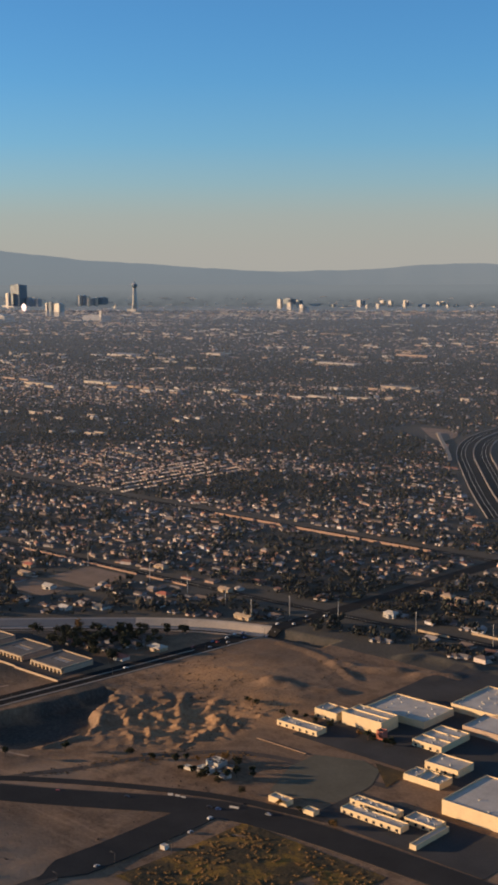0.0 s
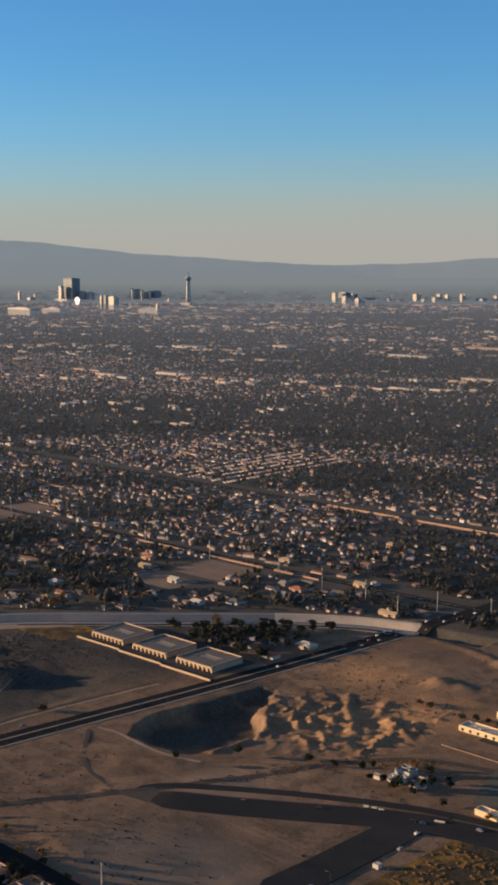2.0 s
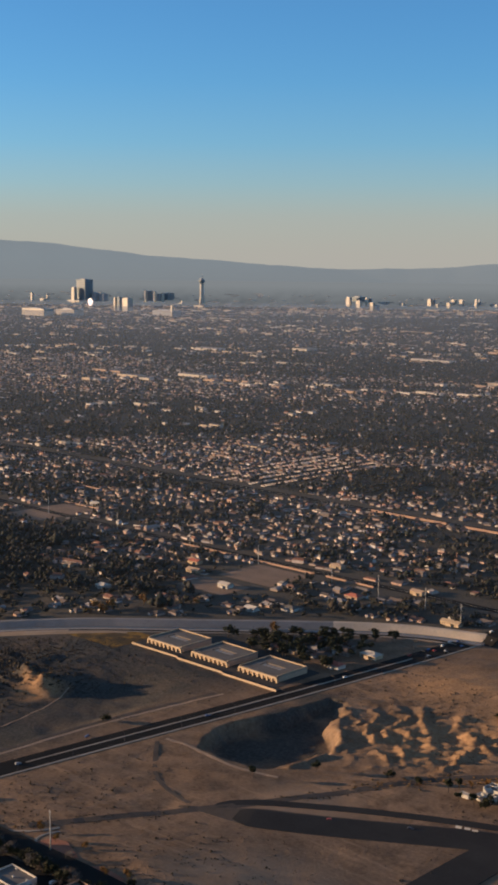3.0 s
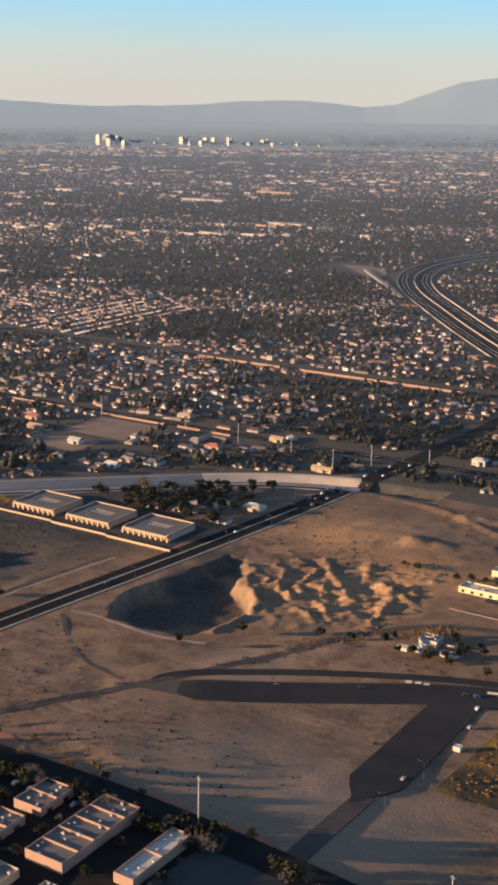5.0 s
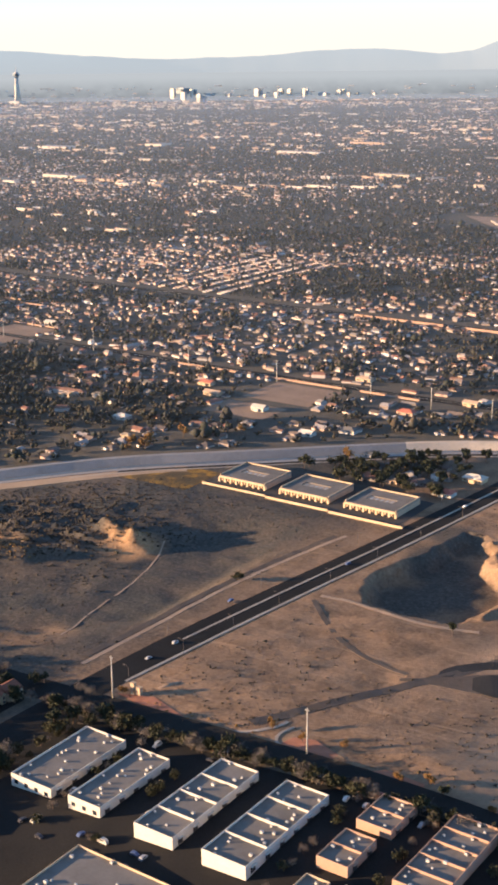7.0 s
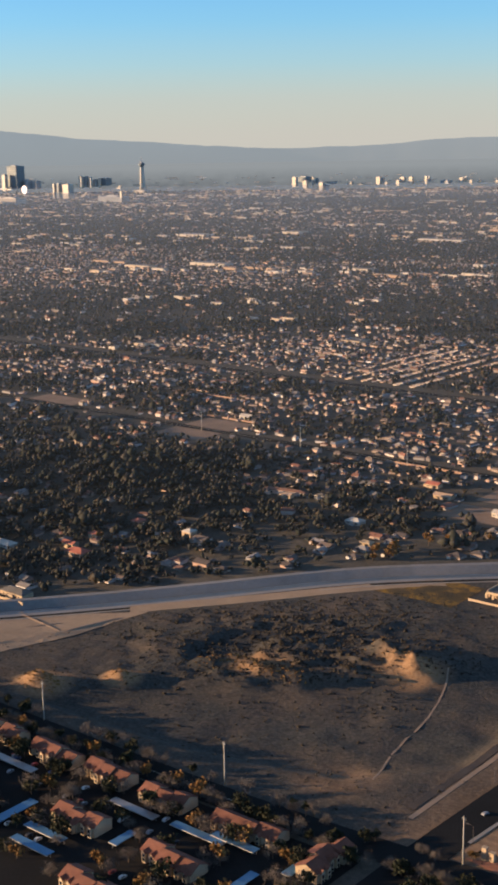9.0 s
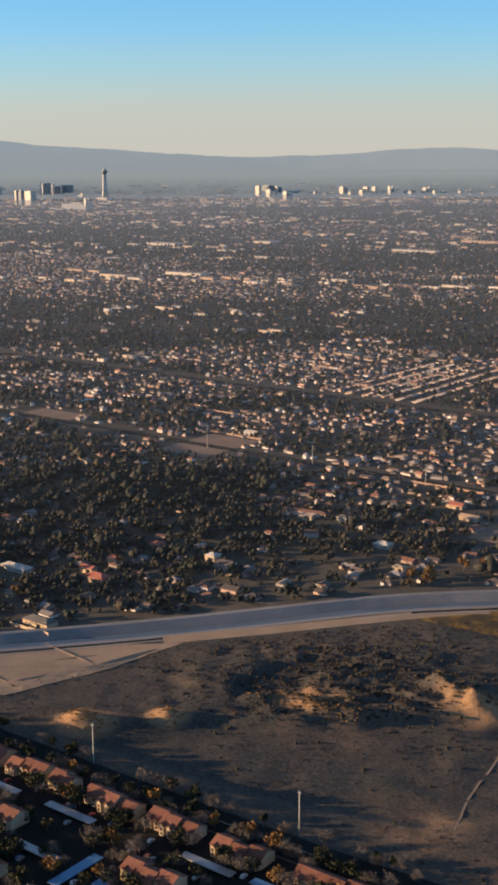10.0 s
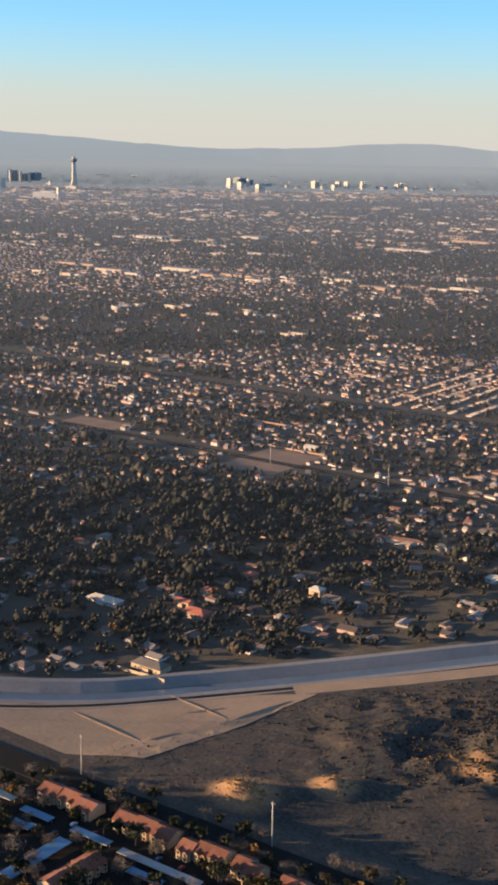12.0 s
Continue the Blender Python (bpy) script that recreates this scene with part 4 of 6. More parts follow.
flat_building("site_cabin", 68, 339.5, 73.5, 342, 1.2, WHITE_WALL, FLAT_ROOF, "white site cabin on the dirt", 1, units=1, seed=43, category="cabin", parapet=0.08)
flat_building("site_cabin", 66.5, 346, 70, 348.5, 1.2, TAN_WALL, DARK_ROOF, "tan site cabin behind the yard", 1, units=0, seed=44, category="cabin", parapet=0.08)
flat_building("pump_house", 96.6, 285.2, 98.6, 287, 1.3, WHITE_WALL, WHITE_ROOF, "small white pump house beside the road", 1, units=0, seed=45, category="shed", parapet=0.05)


def barrier(x, y, length, turn):
    """A concrete road barrier with its flared foot."""
    top = empty("road_barrier", x, y, turn=turn)
    k = length / 2
    prof = [(-0.32, 0), (-0.32, 0.1), (-0.14, 0.3), (-0.1, 0.75), (0.1, 0.75), (0.14, 0.3), (0.32, 0.1), (0.32, 0)]
    Shape().add([(-k, a, b + 0.1) for a, b in prof] + [(k, a, b + 0.1) for a, b in prof],
                [tuple(range(8)), tuple(range(15, 7, -1))] + [(i, i + 8, (i + 1) % 8 + 8, (i + 1) % 8) for i in range(8)]).made("block", WHITE_WALL, top)
    Shape().box(-k - 0.12, -0.08, 0.3, -k, 0.08, 0.5).made("coupling", GREY_METAL, top)
    tagged(top, "white concrete barrier closing the road", "barrier", "road barriers")


for x, y in ((69, 316.6), (71.6, 317.4), (74, 317.8)):
    barrier(x, y, 1.7, 24)
barrier(92, 323.4, 3.2, 20)


# ---- the three arcaded offices ----
def office(x0, x1, y0, y1):
    h = 2.5
    top = empty("office_building", (x0 + x1) / 2, (y0 + y1) / 2)
    w, d = (x1 - x0) / 2, (y1 - y0) / 2
    Shape().box(-w, -d + 1.6, -0.5, w, d, h - 0.3).made("wall", TAN_WALL, top)
    for i in range(9):
        x = -w + 2 * w * i / 8
        Shape().box(x - 0.42, -d, -0.5, x + 0.42, -d + 0.6, h - 0.75).made("pier", CREAM_WALL, top)
    Shape().box(-w, -d - 0.1, h - 0.75, w, -d + 0.7, h).made("fascia", CREAM_WALL, top)
    for i in range(8):
        x = -w + 2 * w * (i + 0.5) / 8
        Shape().box(x - 0.75, -d + 1.56, 0.2, x + 0.75, -d + 1.62, 1.5).made("window", GLASS, top)
    s = Shape()
    for a in ((-w, -d + 0.7, w, -d * 0.2), (-w, d * 0.25, w, d), (-w, -d * 0.2, -w * 0.55, d * 0.25), (w * 0.5, -d * 0.2, w, d * 0.25)):
        s.box(a[0], a[1], h - 0.3, a[2], a[3], h - 0.02)
    s.made("roof", DARK_ROOF, top)
    Shape().box(-w * 0.55, -d * 0.2, h - 0.9, w * 0.5, d * 0.25, h - 0.7).made("roof_well", LOT, top, "sunken dark roof well")
    for i in range(5):
        x = -w * 0.45 + w * 0.2 * i
        Shape().box(x, -d * 0.1, h - 0.7, x + 0.8, d * 0.1, h - 0.2).made("roof_unit", HVAC, top)
    for a in ((-w, d - 0.35, w, d), (-w, -d + 0.7, -w + 0.3, d - 0.35), (w - 0.3, -d + 0.7, w, d - 0.35)):
        Shape().box(a[0], a[1], h - 0.02, a[2], a[3], h + 0.45).made("parapet", CREAM_WALL, top)
    tagged(top, "cream arcaded office with pale flat roof", "office", "three matching offices")


for x in (-137, -109, -81):
    office(x, x + 21, 375.5, 394)


def long_wall(x0, x1, y, h, mat, label):
    top = empty("boundary_wall", (x0 + x1) / 2, y)
    n = max(1, int((x1 - x0) / 9))
    w = (x1 - x0) / 2
    for i in range(n):
        a, b = -w + 2 * w * i / n, -w + 2 * w * (i + 1) / n - 0.25
        z = gz((x0 + x1) / 2 + (a + b) / 2, y) - gz((x0 + x1) / 2, y)
        Shape().box(a, -0.1, z - 0.5, b, 0.1, z + h).made("panel", mat, top)
        Shape().box(b, -0.16, z - 0.5, b + 0.25, 0.16, z + h + 0.1).made("post", mat, top)
    tagged(top, label, "wall")


LW = "long pale block wall lit by low sun"
long_wall(-141, -112, 370, 0.9, CREAM_WALL, LW)
long_wall(-111, -84, 369, 0.9, CREAM_WALL, LW)
long_wall(-83, -53, 368, 0.9, CREAM_WALL, LW)
long_wall(-257, -196, 679, 1.5, BEIGE_WALL, LW)
long_wall(-184, -128, 678.5, 1.5, BEIGE_WALL, LW)
long_wall(-126, -72, 678.5, 1.5, BEIGE_WALL, LW)
long_wall(-276, -222, 520.5, 1.0, BEIGE_WALL, LW)
long_wall(-216, -168, 520.5, 1.0, BEIGE_WALL, LW)
long_wall(-160, -128, 521, 1.0, BEIGE_WALL, LW)
long_wall(-424, -385, 552, 1.0, BEIGE_WALL, LW)
long_wall(-19, 30, 584, 1.0, BEIGE_WALL, LW)
long_wall(-520, -440, 600, 1.0, BEIGE_WALL, LW)
long_wall(-490, -460, 608, 1.0, BEIGE_WALL, LW)
long_wall(19, 37, 533, 1.2, CREAM_WALL, LW)
long_wall(41, 80, 546, 1.2, CREAM_WALL, LW)
long_wall(55, 79, 376, 0.4, FIELD_DIRT, "low tan block wall beside the school field")


# ---- apartments with tile roofs ----
def apartment(x, y, length, seed, n=3, turn=0.0):
    rnd = random.Random(seed)
    top = empty("apartment_block", x, y, turn=turn)
    seg = length / n
    for i in range(n):
        a, b = -length / 2 + i * seg + 0.12, -length / 2 + (i + 1) * seg - 0.12
        off, up = (0.8 if i % 2 else -0.4) * rnd.choice((1, -1)), rnd.choice((-0.3, 0.0, 0.35))
        h = 2.5 + up
        y0, y1 = -2.9 + off, 2.9 + off
        wall = Shape().box(a, y0, -0.8, b, y1, h)
        wall.add([(a, y0, h), (a, y1, h), (a, (y0 + y1) / 2, h + 1.25)], [(0, 1, 2)])
        wall.add([(b, y0, h), (b, y1, h), (b, (y0 + y1) / 2, h + 1.25)], [(2, 1, 0)])
        wall.made("wall", CREAM_WALL, top)
        Shape().gable(a, y0, b, y1, h, h + 1.45, "x", 0.22, 0.12).made("roof", TILE_ROOF, top)
        for k, gx in enumerate((a + seg * 0.27, a + seg * 0.73)):
            bay = Shape().box(gx - 0.62, y0 - 0.75, -0.8, gx + 0.62, y0, h - 0.15)
            bay.add([(gx - 0.62, y0 - 0.75, h - 0.15), (gx + 0.62, y0 - 0.75, h - 0.15), (gx, y0 - 0.75, h + 0.55)], [(0, 1, 2)])
            bay = bay.made("bay", CREAM_WALL, top)
            Shape().gable(gx - 0.62, y0 - 0.75, gx + 0.62, y0 + 1.5, h - 0.12, h + 0.62, "y", 0.14, 0.08).made("bay_roof", TILE_ROOF, bay)
            for zz in (0.35, 1.45):
                Shape().box(gx - 0.34, y0 - 0.78, zz, gx + 0.34, y0 - 0.74, zz + 0.75).made("window", GLASS, bay)
        Shape().box(a + seg * 0.46, y0 - 0.04, 0, a + seg * 0.56, y0 + 0.02, 0.9).made("door", DARK_OPENING, top)
    tagged(top, "cream stucco apartment block with terracotta tile roof", "apartments", "apartment blocks")
    return top


for i, (x0, x1) in enumerate(((-249, -230), (-224, -206), (-203, -190), (-188, -180), (-175, -158), (-154, -139), (-133, -119), (-110, -91))):
    apartment((x0 + x1) / 2, 199.5 + (0.5 if i % 2 else 0), x1 - x0, 60 + i, 2 if x1 - x0 < 10 else 3)
for i, (x0, x1) in enumerate(((-143, -128), (-113, -97), (-196, -178), (-262, -248))):
    apartment((x0 + x1) / 2, 179, x1 - x0, 80 + i)
apartment(-215.5, 174, 17, 86, turn=90)
apartment(-77.5, 198.5, 15, 87, turn=90)
for i, x in enumerate((-190, -172, -112)):
    apartment(x, 160, 15, 90 + i)


def carport(x0, y0, x1, y1, mat, label, seed=0):
    top = empty("carport", (x0 + x1) / 2, (y0 + y1) / 2)
    w, d = (x1 - x0) / 2, (y1 - y0) / 2
    Shape().box(-w, -d, 1.05, w, d, 1.17).made("roof", mat, top)
    Shape().box(-w, -d - 0.03, 0.95, w, -d + 0.03, 1.19).made("fascia", HVAC, top)
    along_x = w > d
    n = max(2, int(2 * max(w, d) / 3.2))
    for i in range(n + 1):
        k = -1 + 2 * i / n
        px_, py_ = (k * (w - 0.1), 0) if along_x else (0, k * (d - 0.1))
        Shape().box(px_ - 0.06, py_ - 0.06, -0.3, px_ + 0.06, py_ + 0.06, 1.06).made("post", GREY_METAL, top)
    tagged(top, label, "carport", "apartment carports")


CL = "metal carport roof tinted sky blue on slim posts"
for x0, x1, y in ((-246, -238, 184), (-247, -237, 190), (-230, -218, 190), (-207, -197, 184), (-145, -132, 170.5), (-143, -130, 164.5), (-117, -102, 191.5), (-106, -93, 193.6), (-262, -252, 192)):
    carport(x0, y - 1.2, x1, y + 1.2, SKY_BLUE_METAL, CL)
for x0, x1, y0, y1 in ((-229.5, -225.3, 165, 184.8), (-153.5, -150.5, 164, 179), (-88.5, -86, 178, 186), (-82.5, -80, 189, 198), (-123, -120.5, 176, 183)):
    carport(x0, y0, x1, y1, SKY_BLUE_METAL, CL)
for x0, x1, y in ((-214, -190, 189), (-180, -164, 189.5), (-137, -122, 191), (-172, -158, 172)):
    carport(x0, y - 1.2, x1, y + 1.2, GREY_METAL, "grey metal carport roof on slim posts")


# ---- poles ----
def power_pole(x, y, h, arms=1):
    top = empty("power_pole", x, y)
    Shape().tube([(0, 0, -0.5), (0, 0, h * 0.5), (0, 0, h)], 0.2, 0.11, 8).made("pole", POLE_MAT, top, smooth_shade=True)
    for k in range(arms):
        z = h * (0.94 - 0.09 * k)
        arm = Shape().box(-0.5, -0.05, z, 0.5, 0.05, z + 0.08).made("crossarm", POLE_MAT, top)
        for s in (-0.45, 0.45):
            Shape().tube([(s, 0, z + 0.1), (s, 0, z + 0.38)], 0.06, 0.05, 6).made("insulator", HVAC, arm)
    tagged(top, "tall pale power pole with short crossarms", "power pole", "power line")


for x, y in ((-311, 213.6), (-249, 213.6), (-187.3, 213.4), (-120.8, 214.8), (-52.6, 216), (6.7, 214.2), (69.6, 210.6), (129, 211)):
    power_pole(x, y, 12)
for x, y in ((-262, 518), (-205, 516), (-150, 514), (-116, 510), (-84, 506), (-55, 494), (-45, 512), (-20, 520), (20, 530), (60, 535), (-330, 520), (-400, 520)):
    power_pole(x, y, 11)


def street_light(x, y, turn):
    top = empty("street_lamp", x, y, turn=turn)
    Shape().tube([(0, 0, -0.3), (0, 0, 2.4), (0, 0, 4.3)], 0.06, 0.04, 6).made("pole", LAMP_POLE, top)
    Shape().tube([(0, 0, 4.25), (0.7, 0, 4.55), (1.4, 0, 4.6)], 0.035, 0.03, 6).made("arm", LAMP_POLE, top)
    Shape().box(1.2, -0.12, 4.52, 1.8, 0.12, 4.64).made("lamp_head", LAMP_POLE, top)
    tagged(top, "slim grey street lamp beside the avenue", "street lamp", "avenue street lamps")


for i, (x, y) in enumerate(resample([(-64, 226), (-60, 290), (-51, 362), (-43, 440), (-40, 478)], 20)):
    street_light(x + 8.2, y, 180)
    if i % 2:
        street_light(x - 4.6, y + 9, 0)


for x, y in ((97.5, 266), (103, 284), (98, 244)):    # along the unfinished road
    street_light(x, y, 180)


# ---- estate entry monument ----
def monument(x, y):
    top = empty("entry_monument", x, y)
    for dx, h in ((0, 3.0), (1.9, 2.3)):
        s = Shape().box(dx - 0.55, -0.5, -0.3, dx + 0.55, 0.5, h)
        s.box(dx - 0.65, -0.6, h, dx + 0.65, 0.6, h + 0.18)
        s.made("pillar", CREAM_WALL, top)
    Shape().box(0.5, -0.15, -0.3, 1.4, 0.15, 1.1).made("wall", CREAM_WALL, top)
    tagged(top, "cream stucco entry pillars at the corner", "monument")


monument(-50, 221)


# ---- cars ----
def car(x, y, turn, van=False):
    top = empty("van" if van else "car", x, y, turn=turn)
    z = 0.16
    L, Wd, H = (2.5, 0.42, 1.0) if van else (2.0, 0.4, 0.62)
    s = Shape()
    prof = [(-L / 2, z), (L / 2, z), (L / 2, z + H * 0.45), (L * 0.28, z + H * 0.52), (L * 0.12, z + H), (-L * 0.34, z + H), (-L * 0.5, z + H * 0.55)]
    s.add([(a, -Wd, b) for a, b in prof] + [(a, Wd, b) for a, b in prof],
          [tuple(range(6, -1, -1))[::-1], tuple(range(13, 6, -1))] + [(i, i + 7, (i + 1) % 7 + 7, (i + 1) % 7) for i in range(7)])
    s.made("body", WHITE_WALL if van else CAR_PAINT, top)
    Shape().box(-L * 0.3, -Wd - 0.01, z + H * 0.6, L * 0.14, Wd + 0.01, z + H * 0.9).made("window", GLASS, top)
    for wx in (-L * 0.3, L * 0.3):
        for wy in (-Wd, Wd):
            wh = Shape().tube([(wx, wy - 0.06, 0.16), (wx, wy + 0.06, 0.16)], 0.16, 0.16, 10).made("wheel", DARK_OPENING, top)
            Shape().tube([(wx, wy - 0.065, 0.16), (wx, wy + 0.065, 0.16)], 0.09, 0.09, 8).made("rim", GREY_METAL, wh)
    tagged(top, "white parked van on asphalt" if van else "parked car on asphalt", "van" if van else "car", "vehicles")
    return top


CARS = [car(-24, 160, 0), car(-60.6, 240, 80)]
CARS.append(car(26, 160, 0, True))
rc = random.Random(5)
for i in (0, 1, 2, 4, 5, 7, 8):
    copy_thing(CARS[2], pose(23.5 + i * 0.95 + rc.uniform(-0.2, 0.2), 156.5 + (i % 2) * 4.2 + rc.uniform(-0.6, 0.6), gz(18 + i, 161) + 0.06, 0, 0, 90 + rc.uniform(-6, 6))).scale = (1.15, 1.15, 1.2)
for i in range(46):
    x, y = rc.uniform(-50, 66), rc.choice((163, 164.5, 206, 176, 160, 201)) + rc.uniform(-0.4, 0.4)
    if any(a - 1 < x < b + 1 and c - 1 < y < d + 1 for a, b, c, d in ((-45, -31, 171, 198), (-27, -16, 170, 195), (-7, 5, 168, 200), (11, 24, 167, 199), (31, 41, 164, 205), (47, 59, 178, 206), (40, 52, 166, 175), (57, 69, 166, 175))):
        continue
    copy_thing(CARS[2] if rc.random() < 0.25 else CARS[0], pose(x, y, gz(x, y) + 0.06, 0, 0, rc.choice((0, 90, 180, 270)) + rc.uniform(-4, 4)))
for x, y, r in ((-61, 252, 80), (-66, 285, 260), (-52, 330, 80), (-45, 400, 80), (-41, 455, 80), (-44, 470, 260), (60, 305, 30), (86, 318, 30), (89, 319, 30), (92, 312, 90), (40, 292, 30), (94, 262, 90), (95, 300, 90), (104, 327, 10)):
    copy_thing(CARS[1], pose(x, y, gz(x, y) + 0.12, 0, 0, r))
for i in range(16):
    y = 442 + i * 5.4 + rc.uniform(-1.2, 1.2)
    x = float(np.interp(y, (440, 492, 540), (-43, -39, -34))) + (4.2 if i % 2 else -1.6)
    copy_thing(CARS[1], pose(x, y, gz(x, y) + 0.14, 0, 0, 84 if i % 2 else 264))
for i in range(40):
    x, y = rc.uniform(-250, -95), rc.choice((186.0, 168, 192.5)) + rc.uniform(-0.5, 0.5)
    copy_thing(CARS[0], pose(x, y, gz(x, y) + 0.06, 0, 0, 90 + rc.uniform(-5, 5)))


# ---- trees ----
def tree(kind, seed, h, spread, leaf, count, leaf_size):
    rnd = random.Random(seed)
    top = empty({"green": "leafy_tree", "pine": "evergreen_tree", "gold": "autumn_tree", "bare": "bare_tree"}[kind], 0, 0, 0)
    s = Shape()
    s.tube([(0, 0, -0.4), (rnd.uniform(-0.1, 0.1), rnd.uniform(-0.1, 0.1), h * 0.3), (rnd.uniform(-0.2, 0.2), rnd.uniform(-0.2, 0.2), h * 0.75)], 0.07 * h ** 0.5 + 0.03, 0.03, 6)
    ends = []
    for i in range(7):
        a = i * 2.4 + rnd.uniform(-0.4, 0.4)
        z0 = h * rnd.uniform(0.25, 0.55)
        e = (math.cos(a) * spread * rnd.uniform(0.5, 0.9), math.sin(a) * spread * rnd.uniform(0.5, 0.9), h * rnd.uniform(0.5, 0.92))
        s.tube([(0, 0, z0), (e[0] * 0.5, e[1] * 0.5, (z0 + e[2]) / 2 + 0.1), e], 0.055, 0.015, 5)
        ends.append(e)
    ends.append((0, 0, h * 0.85))
    s.made("trunk", BARK, top)
    c = Shape()
    for i in range(count):
        e = rnd.choice(ends)
        r = spread * 0.48
        o = Vector((rnd.gauss(0, 1), rnd.gauss(0, 1), rnd.gauss(0, 0.8))) * r * 0.6
        p = Vector(e) + o
        if p.z < h * 0.22:
            p.z = h * 0.25
        q = Euler((rnd.uniform(0, 6.3), rnd.uniform(0, 6.3), rnd.uniform(0, 6.3))).to_matrix()
        k = leaf_size * rnd.uniform(0.6, 1.4)
        if kind == "bare":
            pts = [Vector((-0.04, 0, -k)), Vector((0.04, 0, -k)), Vector((0, 0.03, k))]
            c.add([p + q @ v for v in pts], [(0, 1, 2)])
        else:
            pts = [Vector((-k, -k * 0.5, 0)), Vector((0, -k * 0.8, k * 0.25)), Vector((k, k * 0.1, 0)), Vector((0.1 * k, k * 0.8, -k * 0.2))]
            c.add([p + q @ v for v in pts], [(0, 1, 2, 3)])
    c.made("crown", leaf, top)
    labels = {"green": "leafy olive-green tree", "pine": "dark dense evergreen tree", "gold": "tree in yellow autumn leaf", "bare": "bare grey winter tree"}
    return tagged(top, labels[kind] + " on dry ground", "tree", "trees")


TREES = [tree("green", 1, 3.2, 1.5, LEAF_GREEN, 260, 0.28), tree("green", 2, 2.6, 1.6, LEAF_GREEN, 240, 0.28), tree("pine", 3, 4.2, 1.0, LEAF_DARK, 280, 0.28),
         tree("pine", 4, 3.4, 1.2, LEAF_DARK, 260, 0.28), tree("gold", 5, 2.8, 1.3, LEAF_GOLD, 220, 0.25), tree("bare", 6, 3.0, 1.5, LEAF_BARE, 420, 0.34), tree("bare", 7, 2.5, 1.4, LEAF_BARE, 360, 0.32)]
HOMES = [(-76, 212), (-74, 300), (0, 300), (10, 320), (-80, 420), (-260, 206), (-250, 195)]
for tr_, (x, y) in zip(TREES, HOMES):
    tr_.matrix_world = pose(x, y, gz(x, y))


def plant(i, x, y, rnd, scale=1.0):
    t = copy_thing(TREES[i], pose(x, y, gz(x, y), 0, 0, rnd.uniform(0, 360)))
    k = scale * rnd.uniform(0.75, 1.25)
    t.scale = (k, k, k * rnd.uniform(0.9, 1.15))
    return t


rt = random.Random(11)
for i in range(210):    # along the perimeter street
    x = rt.uniform(-262, 108)
    plant(rt.choice((0, 1, 5, 6, 3, 5, 2, 6)) if x > -75 else rt.choice((0, 5, 5, 6, 2)), x, rt.choice((203.6, 204.6, 205.6, 204) if x > -50 and i % 9 else (203.6, 204.6, 205.6, 214.2)) + rt.uniform(-0.8, 0.8), rt, 1.0)
for i in range(230):    # among the apartments
    x, y = rt.uniform(-262, -76), rt.choice((194.2, 182, 173, 160, 185.5, 206, 195, 168)) + rt.uniform(-1.2, 1.2)
    plant(rt.choice((5, 6, 5, 6, 0, 1, 3, 4)), x, y, rt, 1.15)
for i in range(100):    # thick planting round the industrial park
    x = rt.uniform(-52, 76)
    plant(rt.choice((0, 1, 2, 3, 0, 1, 5)), x, rt.choice((200.5, 202, 203.5, 204.5)) + rt.uniform(-0.8, 0.8) if not -46 < x < 60 else rt.uniform(204.6, 206.0), rt, 0.7)
for i in range(60):    # on the avenue's verges south of the corner
    plant(rt.choice((0, 1, 2, 3, 5)), rt.choice((-73, -75, -54, -51.5)) + rt.uniform(-1, 1), rt.uniform(150, 203), rt, 1.1)
for i in range(70):    # between the warehouses
    x, y = rt.choice((-29, -50, 27.5, 44.5, 62, 76, -13)) + rt.uniform(-1, 1), rt.uniform(163, 204)
    plant(rt.choice((0, 1, 5, 6)), x, y, rt, 0.6)
for i in range(110):    # by the offices and the channel
    x, y = rt.uniform(-122, -58), rt.uniform(402, 456)
    if (y - 404) < 0.98 * (x + 122) - 0 + 3 and y < 470:
        plant(rt.choice((2, 3, 2, 0, 1, 3)), x, y, rt, 1.25)
for x, y in ((47, 344), (49, 348), (52, 352.5), (57, 354), (63, 354), (67, 349), (70, 346), (61.5, 339), (66, 340), (69, 342), (52, 336.5), (46, 339.5), (56, 338.4), (72, 352), (75, 349)):    # round the yard
    plant(rt.choice((0, 1, 2, 3, 4)), x + 5, y - 3, rt, 0.85)
for i in range(26):
    x, y = rt.uniform(20, 150), rt.choice((334.5, 402, 403, 335)) + rt.uniform(-1, 1)
    plant(rt.choice((0, 1, 3, 4)), x, y, rt, 0.8)
for x, y in ((-52, 219), (-8, 222), (2, 219.5), (30, 214), (52, 213.5), (75, 212), (82, 213), (12, 222), (36, 217)):
    plant(4, x, y, rt, 0.75)
for x, y in ((-194, 388), (-192, 401), (-197, 394), (-189, 393), (-186, 416), (-182, 424), (-177, 421), (-168, 434), (-318, 305), (-311, 354), (-60, 405), (-112, 430)):    # golden trees by the channel
    plant(4, x, y, rt, 1.35)


